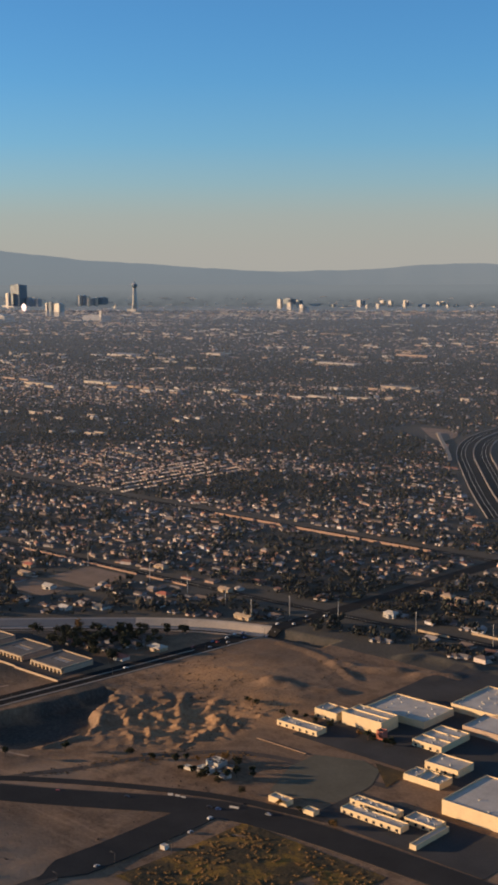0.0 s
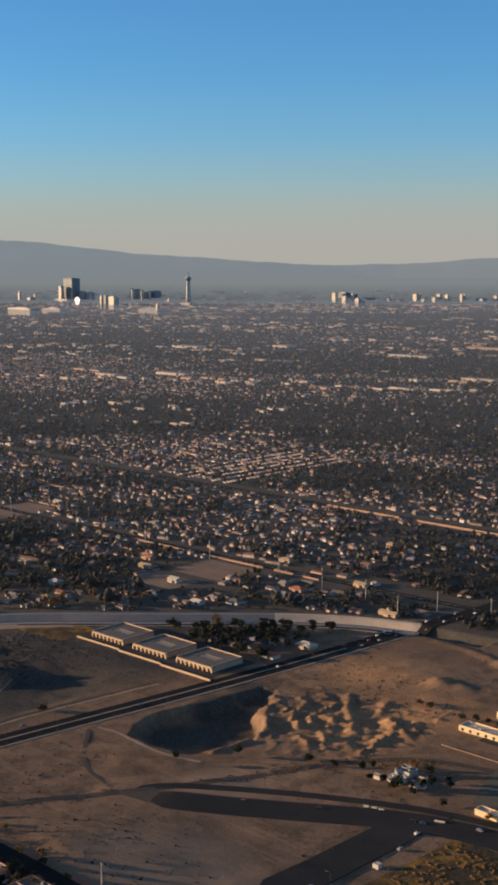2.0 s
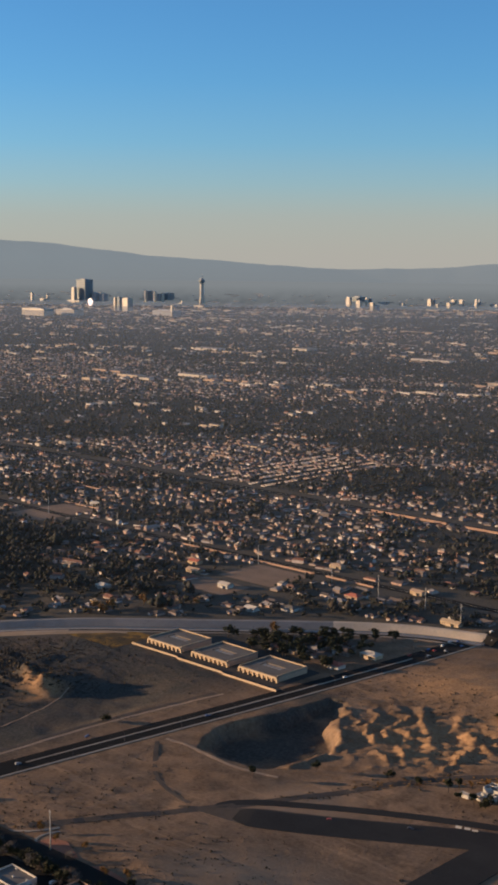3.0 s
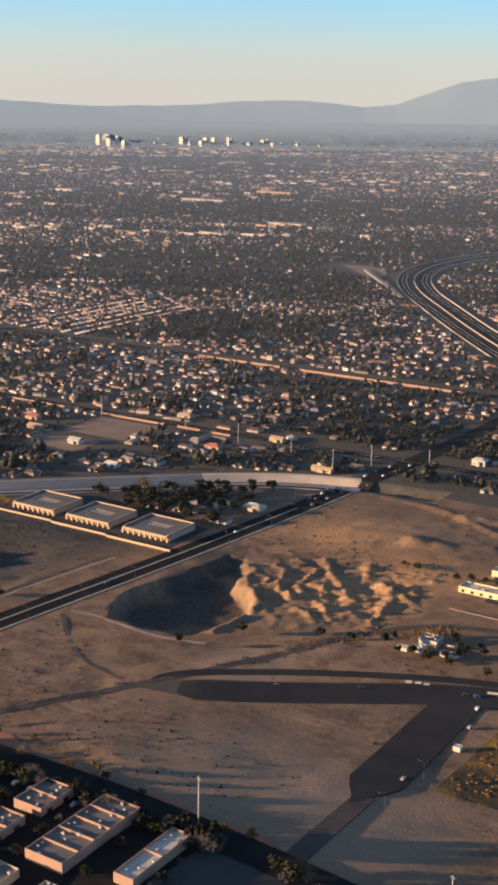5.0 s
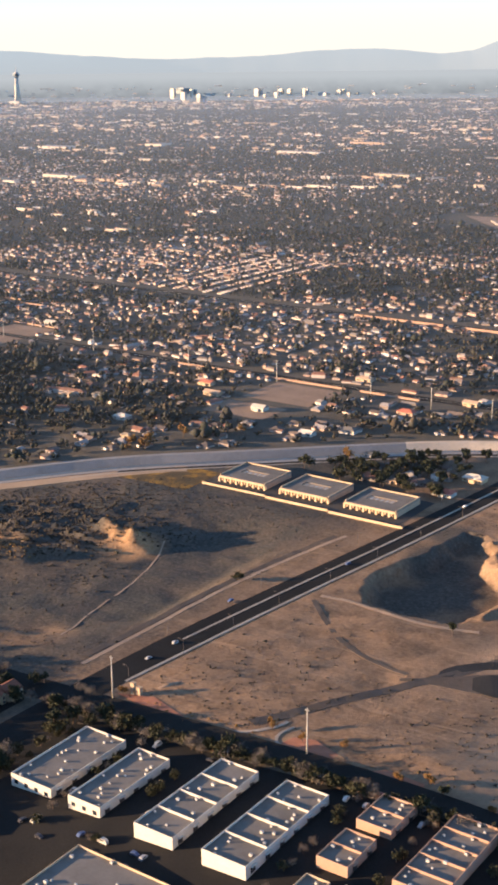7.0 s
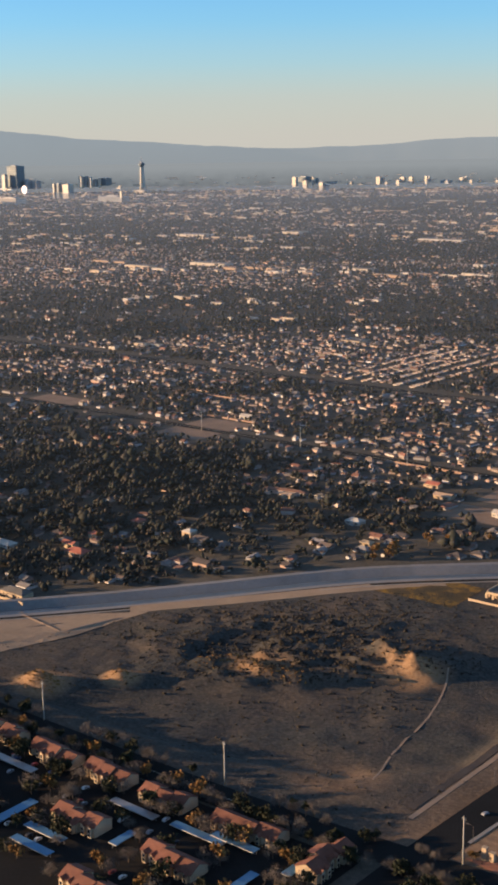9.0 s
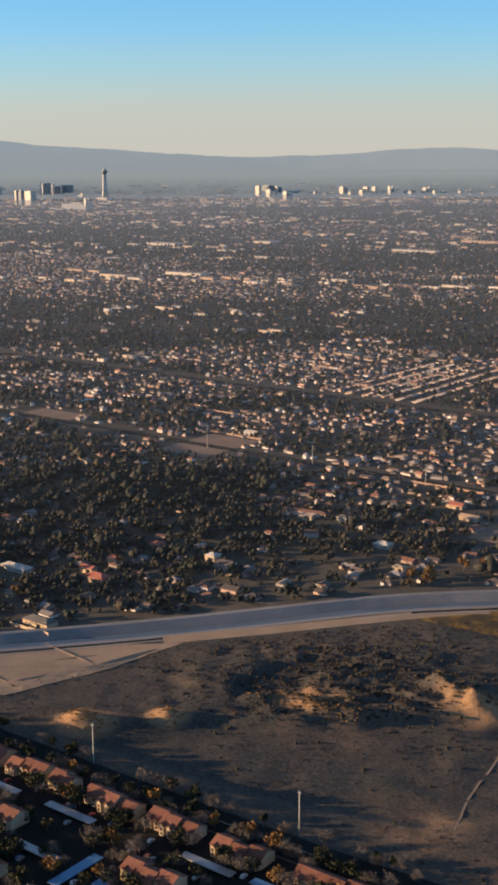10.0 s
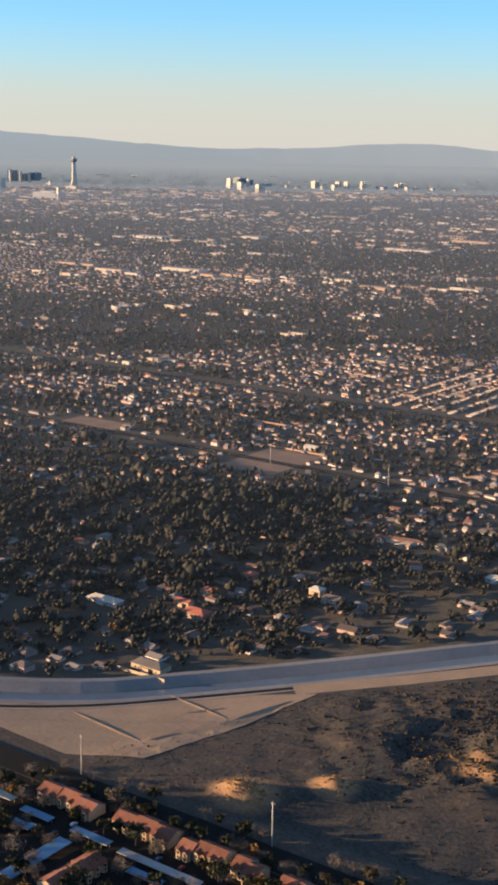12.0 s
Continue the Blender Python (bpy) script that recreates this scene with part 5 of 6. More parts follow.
# ---- detached houses ----
def house_kind(seed):
    rnd = random.Random(seed)
    top = empty("house", 0, 0, 0)
    w, d, h = rnd.uniform(3.0, 4.0), rnd.uniform(2.3, 3.0), rnd.choice((1.35, 1.4, 2.3))
    wall = Shape().box(-w, -d, -0.5, w, d, h)
    ww = w * 0.45
    wall.box(-w, -d - 1.6, -0.5, -w + ww * 1.6, -d, h - 0.02)
    wall.made("wall", HOUSE_WALLS, top)
    roof = Shape()
    (roof.hip if seed % 2 else roof.gable)(-w, -d, w, d, h, h + d * 0.42)
    roof.gable(-w, -d - 1.6, -w + ww * 1.6, 0, h, h + ww * 0.36, "y")
    roof.made("roof", HOUSE_ROOFS, top)
    Shape().box(-w + 0.25, -d - 1.63, 0, -w + 1.9, -d - 1.58, 1.0).made("garage_door", WHITE_WALL, top)
    for x in (w * 0.25, w * 0.7):
        Shape().box(x - 0.35, -d - 0.03, 0.5, x + 0.35, -d + 0.02, 1.05).made("window", GLASS, top)
    return tagged(top, "stucco house with pitched shingle roof among trees", "house", "suburban houses")


HOUSES = [house_kind(s) for s in range(6)]
for hs, (x, y) in zip(HOUSES, ((-90, 410), (-78, 420), (-88, 430), (-70, 415), (-72, 435), (-66, 425))):
    hs.matrix_world = pose(x, y, gz(x, y), 0, 0, 0)


# ---- houses that stand out ----
def lone_house(x, y, w, d, h, wall, roof, label, seed=0):
    top = empty("house", x, y)
    Shape().box(-w, -d, -0.6, w, d, h).made("wall", wall, top)
    (Shape().hip if seed % 2 else Shape().gable)(-w, -d, w, d, h, h + d * 0.45).made("roof", roof, top)
    Shape().box(-w * 0.3, -d - 0.9, -0.6, w * 0.3, -d, h * 0.8).made("porch", wall, top)
    for k in (-0.7, -0.45, 0.45, 0.7):
        Shape().box(w * k - 0.3, -d - 0.03, 0.5, w * k + 0.3, -d + 0.02, 1.1).made("window", GLASS, top)
    tagged(top, label, "house")


LANDMARKS = [
    (-278, 375, 2.4, 2.2, 3.4, CREAM_WALL, WHITE_ROOF, "tall cream house glowing in low sun", 1),
    (-228, 425, 3.6, 2.4, 1.6, WHITE_WALL, WHITE_ROOF, "wide white house with pale roof", 1),
    (-182, 468, 3.4, 2.4, 1.9, WHITE_WALL, WHITE_ROOF, "bright white house in open lots", 0),
    (-57.5, 408, 4.0, 2.4, 1.6, WHITE_WALL, RED_ROOF, "house with rust-red roof by the avenue", 1),
    (-55, 429, 4.2, 2.6, 1.7, CREAM_WALL, WHITE_ROOF, "house with pale roof beside the avenue", 1),
    (-81, 411, 3.0, 2.0, 1.6, TAN_WALL, DARK_ROOF, "tan house with dark roof among pines", 0),
    (-104, 436, 3.0, 2.0, 1.6, WHITE_WALL, DARK_ROOF, "white house beside the channel", 1),
    (-306, 337, 5.0, 3.0, 1.6, TAN_WALL, RED_ROOF, "long house with rust-red roof among trees", 1),
    (-316, 342, 3.4, 1.8, 1.8, CREAM_WALL, RED_ROOF, "cream house with rust-red roof among trees", 0),
    (-314, 355, 2.6, 2.0, 2.4, CREAM_WALL, RED_ROOF, "tall cream house with red roof among trees", 1),
    (-311, 378, 2.4, 2.4, 1.8, BEIGE_WALL, RED_ROOF, "house with a steep red roof", 1),
    (-320, 304, 2.0, 1.6, 1.8, CREAM_WALL, FLAT_ROOF, "small cream house lit by sun", 0),
    (-287, 288, 6.2, 2.8, 2.0, CREAM_WALL, DARK_ROOF, "long cream house beside the channel", 1),
    (-341, 326, 7.0, 2.6, 1.4, WHITE_WALL, WHITE_ROOF, "long pale house with patchy roof", 1),
    (-303, 444, 2.2, 1.6, 1.6, CREAM_WALL, RED_ROOF, "small house with a pink roof", 1),
    (-432, 456, 2.2, 2.0, 2.6, CREAM_WALL, TAN_WALL, "cream house standing among dark trees", 0),
    (-278, 441, 3.6, 1.6, 1.6, CREAM_WALL, TAN_WALL, "low cream house in open lots", 0),
    (-263, 448, 2.6, 1.8, 1.7, WHITE_WALL, DARK_ROOF, "white house with dark roof", 1),
    (-256, 476, 3.6, 2.2, 1.6, CREAM_WALL, FLAT_ROOF, "cream house with flat roof", 0),
    (-235, 495, 4.0, 2.4, 1.6, CREAM_WALL, TAN_WALL, "wide cream house in low sun", 1),
    (-217, 479, 4.4, 2.2, 1.6, CREAM_WALL, TAN_WALL, "long cream house beside a lane", 0),
    (-207, 403, 2.4, 1.6, 1.6, CREAM_WALL, CREAM_WALL, "small golden house by the channel", 1),
    (-129, 459, 3.8, 2.4, 1.6, WHITE_WALL, DARK_ROOF, "white house near the channel", 1),
    (-142, 446, 3.2, 2.2, 1.6, WHITE_WALL, WHITE_ROOF, "pale house near the channel", 0),
    (-122, 498, 4.0, 2.4, 1.6, TAN_WALL, RED_ROOF, "tan house with red roof by the street", 1),
    (-104, 527, 3.6, 2.0, 1.8, CREAM_WALL, TAN_WALL, "cream house behind the street", 0),
    (-169, 541, 4.0, 2.2, 1.7, CREAM_WALL, TAN_WALL, "cream house behind a street wall", 1),
    (-231, 493, 3.4, 2.2, 1.7, CREAM_WALL, RED_ROOF, "cream house with red roof", 0),
    (-257, 477, 3.2, 2.2, 1.7, CREAM_WALL, DARK_ROOF, "cream house with dark roof", 1)]
for spot in LANDMARKS:
    lone_house(*spot)
lone_house(-60, 494, 5.0, 2.0, 1.6, CREAM_WALL, CREAM_WALL, "cream roadside building by the bridge")
lone_house(-6, 545, 3.2, 2.2, 2.6, WHITE_WALL, WHITE_ROOF, "white two-storey house in low sun", 1)
for i in range(5):
    lone_house(-14 + i * 10.5, 590 + (i % 2) * 3, 3.4, 2.4, 2.2, CREAM_WALL, TAN_WALL, "cream house with tan roof behind a wall", i)
lone_house(-400, 560, 4.0, 2.2, 1.8, WHITE_WALL, WHITE_ROOF, "white house beside a bare lot")
long_wall(-296, -276, 281.5, 1.1, CREAM_WALL, LW)
long_wall(-330, -308, 441, 1.0, BEIGE_WALL, LW)
long_wall(-345, -331, 430, 1.0, BEIGE_WALL, LW)
long_wall(-265, -245, 352, 0.9, CREAM_WALL, LW)


class Soup:
    """Large numbers of small shapes, joined."""

    def __init__(self):
        self.v, self.f3, self.f4, self.m3, self.m4, self.n = [], [], [], [], [], 0

    def copies(self, verts, tris, quads, place, mats3=0, mats4=0):
        """verts: (k, 3); place: (n, 7) of x, y, z, sx, sy, sz, turn."""
        n, k = len(place), len(verts)
        if not n:
            return
        p = np.asarray(place, float)
        v = verts[None] * p[:, None, 3:6]
        c, s = np.cos(p[:, 6])[:, None], np.sin(p[:, 6])[:, None]
        w = np.stack([v[..., 0] * c - v[..., 1] * s, v[..., 0] * s + v[..., 1] * c, v[..., 2]], -1) + p[:, None, :3]
        base = self.n + np.arange(n)[:, None, None] * k
        self.v.append(w.reshape(-1, 3))
        if len(tris):
            self.f3.append((np.asarray(tris)[None] + base).reshape(-1, 3))
            self.m3.append(np.tile(np.broadcast_to(mats3, len(tris)), n))
        if len(quads):
            self.f4.append((np.asarray(quads)[None] + base).reshape(-1, 4))
            self.m4.append(np.tile(np.broadcast_to(mats4, len(quads)), n))
        self.n += n * k

    def made(self, name, mats, label, category, soft=False):
        v = np.concatenate(self.v)
        f3 = np.concatenate(self.f3) if self.f3 else np.zeros((0, 3), int)
        f4 = np.concatenate(self.f4) if self.f4 else np.zeros((0, 4), int)
        mi = np.concatenate([np.concatenate(x) if x else np.zeros(0, int) for x in (self.m3, self.m4)])
        me = bpy.data.meshes.new(name)
        me.vertices.add(len(v))
        me.vertices.foreach_set("co", v.ravel().astype(np.float32))
        loops = np.concatenate([f3.ravel(), f4.ravel()])
        me.loops.add(len(loops))
        me.loops.foreach_set("vertex_index", loops.astype(np.int32))
        me.polygons.add(len(f3) + len(f4))
        starts = np.concatenate([np.arange(len(f3)) * 3, len(f3) * 3 + np.arange(len(f4)) * 4])
        me.polygons.foreach_set("loop_start", starts.astype(np.int32))
        for m in mats:
            me.materials.append(m)
        me.polygons.foreach_set("material_index", mi.astype(np.int32))
        me.polygons.foreach_set("use_smooth", np.full(len(me.polygons), soft, dtype=bool))
        me.update(calc_edges=True)
        return tagged(new(name, me), label, category, kind="stuff")


BOX_V = np.array([(-1, -1, 0), (1, -1, 0), (1, 1, 0), (-1, 1, 0), (-1, -1, 1), (1, -1, 1), (1, 1, 1), (-1, 1, 1)], float)
BOX_F = [(0, 1, 5, 4), (1, 2, 6, 5), (2, 3, 7, 6), (3, 0, 4, 7)]
# a house: walls, then a separate pitched roof with eaves
ROOF_V = np.array([(-1.1, -1.12, 0.96), (1.1, -1.12, 0.96), (1.1, 1.12, 0.96), (-1.1, 1.12, 0.96), (-0.75, 0, 1.5), (0.75, 0, 1.5)], float)
ROOF_T, ROOF_Q = [(1, 2, 5), (3, 0, 4)], [(0, 1, 5, 4), (2, 3, 4, 5), (0, 3, 2, 1)]
HOUSE_V = np.concatenate([BOX_V, ROOF_V])
HOUSE_T = [tuple(i + 8 for i in t) for t in ROOF_T]
HOUSE_Q = BOX_F + [tuple(i + 8 for i in t) for t in ROOF_Q]
OCT_V = np.array([(1, 0, 0), (0, 1, 0), (-1, 0, 0), (0, -1, 0), (0, 0, 1), (0, 0, -0.8)], float)
OCT_F = [(0, 1, 4), (1, 2, 4), (2, 3, 4), (3, 0, 4), (1, 0, 5), (2, 1, 5), (3, 2, 5), (0, 3, 5)]


def in_view(x, y, q0, q1):
    p, q = pq(x, y)
    return (q > q0) & (q < q1) & (p > -240 - 0.42 * q) & (p < 215 + 0.24 * q)


def built(x, y):
    """True where houses may stand: north of the channel and beyond the avenue's end, off the main roads and freeway."""
    ch = near_line(x, y, CHANNEL_LINE)
    beyond = np.where(x < -38, (x + 291) * 0.70 - (y - 255) * 0.71 < 0, y > 498)
    roads = np.minimum.reduce([near_line(x, y, AVENUE), near_line(x, y, STREET_A), near_line(x, y, STREET_B), near_line(x, y, FREEWAY) - 16])
    lot = (np.abs(x + 404) < 36) & (y > 692) & (y < 845) & (np.mod(x + 438 + 4.5, 13.0) < 9.0)
    dirt = near_line(x, y, [(-420, 1160), (-330, 1090)]) < 24
    for fx0, fy0, fx1, fy1 in FIELDS:
        beyond = beyond & ~((x > fx0 - 2) & (x < fx1 + 2) & (y > fy0 - 2) & (y < fy1 + 2))
    return beyond & (ch > 15) & (roads > 7) & ~lot & ~dirt


FIELDS = ((-206, 455, -172, 476), (-204, 484, -166, 516), (-420, 500, -386, 549), (-555, 522, -515, 545))
FREEWAY = [(-90, 800), (-155, 880), (-215, 960), (-275, 1040), (-318, 1120), (-338, 1200), (-338, 1290), (-310, 1380), (-240, 1500), (-60, 1640)]
NP = np.random.RandomState(4)
for fx0, fy0, fx1, fy1 in FIELDS:
    pad("ground_field", fx0, fy0, fx1, fy1, FIELD_DIRT, 0.08)


def grove(x, y):
    """The old wooded quarter beyond the channel."""
    return np.exp(-((x + 400) / 75) ** 2 - ((y - 420) / 90) ** 2) + 0.7 * np.exp(-((x + 320) / 60) ** 2 - ((y - 380) / 60) ** 2)



def quarter(x, y):
    """Built-up quarters and wooded ones between them: 0 to 1."""
    p, q = pq(x, y)
    near, far = fbm(p * 0.5, q, 60, 9, 4), fbm(p * 0.4, q, 330, 14, 6)
    k = smooth(q, 800, 1500)
    return smooth(near * (1 - k) + far * k, 0.36, 0.62)


def house_plots(q0, q1, dx, dy, keep):
    x, y = np.meshgrid(np.arange(-4600, 1500, dx), np.arange(180, 4700, dy))
    row = np.arange(x.shape[0])[:, None]
    y = y + np.where(row % 2, -dy * 0.22, dy * 0.22)
    x, y = x.ravel(), y.ravel()
    x = x + NP.uniform(-0.4, 0.4, len(x)) * dx
    y = y + NP.uniform(-0.3, 0.3, len(x)) * dy
    ok = in_view(x, y, q0, q1)
    x, y = x[ok], y[ok]
    ok = built(x, y) & (np.mod(x, 118) > 6) & (NP.uniform(0, 1, len(x)) < keep * (0.32 + 0.8 * quarter(x, y)) * (1 - 0.35 * np.clip(grove(x, y), 0, 1)))
    return x[ok], y[ok]


def house_rows(x, y, grow=1.0):
    n = len(x)
    turn = NP.choice([0, 0, 0, math.pi / 2], n) + NP.normal(0, 0.22, n)
    return np.stack([x, y, ground_z(x, y) - 0.1, np.exp(NP.normal(0.4, 0.55, n)) * grow, np.exp(NP.normal(0.3, 0.35, n)) * grow, NP.choice([0.9, 1.1, 1.3, 1.9], n), turn], 1)


# houses nearest the channel stand as things of their own
hx, hy = house_plots(360, 640, 9.0, 11.5, 0.55)
hq = pq(hx, hy)[1]
order = np.argsort(hq)
near_n = 262
rh = random.Random(3)
for i in order[:near_n]:
    h = copy_thing(HOUSES[rh.randrange(6)], pose(float(hx[i]), float(hy[i]), gz(hx[i], hy[i]), 0, 0, rh.choice((0, 0, 0, 90, 180)) + rh.uniform(-6, 6)))
    k = rh.uniform(0.6, 0.92)
    h.scale = (k, k, k)
city = Soup()
rest = order[near_n:]
city.copies(HOUSE_V, HOUSE_T, HOUSE_Q, house_rows(hx[rest], hy[rest], 1.35), 1, [0, 0, 0, 0, 1, 1, 1])
for q0, q1, dx, dy, keep, grow in ((640, 1100, 5.6, 7.6, 0.72, 0.85), (1100, 2200, 7.5, 10, 0.62, 0.85), (2200, 4300, 12, 16, 0.36, 1.15)):
    x, y = house_plots(q0, q1, dx, dy, keep)
    city.copies(HOUSE_V, HOUSE_T, HOUSE_Q, house_rows(x, y, grow), 1, [0, 0, 0, 0, 1, 1, 1])
city.made("far_houses", [HOUSE_WALLS, HOUSE_ROOFS], "countless small stucco houses across the valley", "houses")


# mobile homes in straight rows
mob = Soup()
mx, my = np.meshgrid(np.arange(-438, -368, 13.0), np.arange(696, 842, 3.6))
mx, my = mx.ravel(), my.ravel()
kept = NP.uniform(0, 1, len(mx)) < 0.92
mx, my = mx[kept], my[kept]
n = len(mx)
mob.copies(HOUSE_V, HOUSE_T, HOUSE_Q, np.stack([mx, my, ground_z(mx, my), NP.uniform(1.0, 1.9, n), NP.uniform(0.6, 0.95, n), np.full(n, 0.75), NP.normal(0, 0.04, n)], 1), 1, [0, 0, 0, 0, 1, 1, 1])
mob.made("mobile_homes", [SHOP_WALLS, MOBILE_ROOFS], "straight rows of small mobile homes", "mobile homes")

# shops and sheds with flat roofs
shops = Soup()


def shop_strip(q0, q1, count, seed, size=1.0):
    r = np.random.RandomState(seed)
    # in clusters along the main streets
    cq = r.uniform(q0, q1, max(2, count // 7))
    cp = r.uniform(-230 - 0.42 * cq, 210 + 0.24 * cq)
    pick = r.randint(0, len(cq), count)
    q = np.clip(cq[pick] + r.normal(0, 0.007, count) * cq[pick], q0, q1)
    p = cp[pick] + r.normal(0, 0.045, count) * cq[pick]
    x, y = 180 + 0.833 * p - 0.553 * q, 0.553 * p + 0.833 * q
    ok = built(x, y)
    x, y = x[ok], y[ok]
    n = len(x)
    shops.copies(BOX_V, [], BOX_F + [(4, 5, 6, 7)], np.stack([x, y, ground_z(x, y) - 0.1, r.uniform(4, 17, n) * size, r.uniform(3, 8, n) * size, r.uniform(2.0, 3.6, n), r.normal(0, 0.02, n)], 1), 0, [0, 0, 0, 0, 1])


for q0, q1, c, s in ((700, 1200, 12, 1), (1200, 1500, 24, 2), (1560, 1700, 60, 3), (1700, 2100, 40, 4), (2100, 2330, 90, 5), (2330, 2900, 120, 6), (2900, 3100, 130, 7), (3100, 3700, 150, 8), (3700, 4290, 420, 9)):
    shop_strip(q0, q1, c, s, 0.45 if q0 < 1300 else 0.7 if q0 < 3000 else 1.0)
for x, y, w, d, h in ((-1050, 1270, 30, 9, 4), (-1110, 1200, 22, 8, 4), (-1195, 1235, 30, 10, 3.5), (-960, 1262, 26, 4, 3), (-1430, 1660, 34, 14, 4),
                      (-1300, 1640, 18, 8, 4), (-1308, 1785, 18, 14, 4), (-990, 1745, 40, 9, 4), (-675, 1482, 26, 8, 4), (-1000, 1980, 34, 8, 4), (-840, 1310, 16, 6, 3)):
    shops.copies(BOX_V, [], BOX_F + [(4, 5, 6, 7)], np.array([(x, y, -0.1, w, d, h, 0.0)]), 0, [0, 0, 0, 0, 1])
hazy = Soup()
rz = np.random.RandomState(21)
n = 480
q = 4300 + 95 * rz.uniform(0, 1, n) ** 1.8
p = rz.uniform(-2000, 1250, n)
x, y = 180 + 0.833 * p - 0.553 * q, 0.553 * p + 0.833 * q
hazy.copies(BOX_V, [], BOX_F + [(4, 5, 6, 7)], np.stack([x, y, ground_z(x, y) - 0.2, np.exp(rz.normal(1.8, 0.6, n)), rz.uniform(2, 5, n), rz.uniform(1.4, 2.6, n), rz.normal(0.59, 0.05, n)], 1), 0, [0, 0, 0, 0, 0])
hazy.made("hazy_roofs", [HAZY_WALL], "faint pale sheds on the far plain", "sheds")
shops.made("far_shops", [SHOP_WALLS, SHOP_ROOFS], "pale flat-roofed shops and sheds in the valley", "shops")


# larger stores that stand out as bright strips
def store(x, y, w, tone, depth):
    top = empty("store", x, y)
    h = 1.7 + 0.035 * w
    Shape().box(-w, -depth, -0.5, w, depth, h).made("wall", tone, top)
    Shape().box(-w + 0.3, -depth + 0.3, h - 0.1, w - 0.3, depth - 0.3, h + 0.06).made("roof", FLAT_ROOF, top)
    Shape().box(-w * 0.8, -depth - 0.5, h * 0.62, w * 0.8, -depth, h * 0.7).made("canopy", HVAC, top)
    for k in (-0.55, 0.0, 0.55):
        Shape().box(w * k - w * 0.2, -depth - 0.06, 0.3, w * k + w * 0.2, -depth + 0.02, h * 0.55).made("shop_window", GLASS, top)
    tagged(top, "long pale store with flat roof in low sun", "store", "stores along the main streets")


STRIP_WEST = [(-1418, 1724, 35), (-1295, 1631, 17), (-1324, 1823, 21), (-1051, 1270, 23), (-955, 1223, 22), (-779, 1277, 29), (-708, 1210, 7), (-1073, 1754, 18), (-1005, 1725, 20), (-516, 836, 14), (-525, 767, 5),
              (-1524, 2414, 69), (-1515, 2165, 14), (-2228, 2513, 36), (-2212, 2586, 13), (-852, 1506, 9), (-1088, 1544, 28)]
STRIP_EAST = [(-1085, 2085, 42), (-1055, 1892, 26), (-1010, 1917, 11), (-911, 1843, 18), (-677, 1493, 24), (-619, 1482, 19), (-791, 1909, 32), (-680, 1796, 34), (-1660, 2857, 55), (-1428, 2939, 35), (-1264, 2988, 24),
              (-1138, 3020, 37), (-644, 1900, 14), (-452, 1211, 10), (-861, 1870, 20)]
for i, (x, y, w) in enumerate(STRIP_WEST + STRIP_EAST):
    store(x, y, w * 0.65, (CREAM_WALL, WHITE_WALL, TAN_WALL)[i % 3], 5.0 + (i * 7 % 5))


# trees of the suburb
wood = Soup()


def wood_band(q0, q1, count, size, seed, lobes):
    r = np.random.RandomState(seed)
    q = np.sqrt(r.uniform(q0 ** 2, q1 ** 2, count))
    p = r.uniform(-235 - 0.42 * q, 212 + 0.24 * q)
    x, y = 180 + 0.833 * p - 0.553 * q, 0.553 * p + 0.833 * q
    ok = built(x, y) & (np.minimum(near_line(x, y, STREET_A), near_line(x, y, STREET_B)) > 12) & (r.uniform(0, 1, count) < 0.3 * fbm(x, y, 60, 33, 3) + 0.95 * (1 - quarter(x, y)) ** 1.3 + 0.12 + grove(x, y))
    x, y = x[ok], y[ok]
    # gardens in front of the houses that stand out stay open
    if q0 < 700:
        open_lot = np.zeros(len(x), bool)
        for lx, ly, lw, *_ in LANDMARKS:
            ahead = 0.553 * (x - lx) - 0.833 * (y - ly)
            aside = 0.833 * (x - lx) + 0.553 * (y - ly)
            open_lot |= (np.abs(aside) < lw + 1.5) & (ahead > -4) & (ahead < 9)
        x, y = x[~open_lot], y[~open_lot]
    n = len(x)
    h = size * np.exp(r.normal(-0.06, 0.36, n)) * (1 + 0.35 * grove(x, y))
    z = ground_z(x, y)
    for k in range(lobes):
        ox, oy, oz = r.normal(0, 0.45, n) * h * (k > 0), r.normal(0, 0.45, n) * h * (k > 0), r.uniform(0.35, 1.0, n) * h if k else h * 0.55
        w = h * r.uniform(0.45, 0.75, n) * ((0.65 if lobes < 9 else r.uniform(0.3, 0.62, n)) if k else 0.8)
        wood.copies(OCT_V, OCT_F, [], np.stack([x + ox, y + oy, z + oz, w, w * r.uniform(0.8, 1.2, n), w * r.uniform(0.8, 1.3, n), r.uniform(0, 6.3, n)], 1))


wood_band(360, 700, 12500, 2.1, 1, 10)
wood_band(700, 1200, 27000, 2.0, 2, 3)
wood_band(1200, 2200, 46000, 2.2, 3, 2)
wood_band(2200, 4300, 60000, 3.0, 4, 1)
wood.made("suburb_trees", [CITY_LEAF], "dark evergreen and leafy trees between the houses", "trees", True)

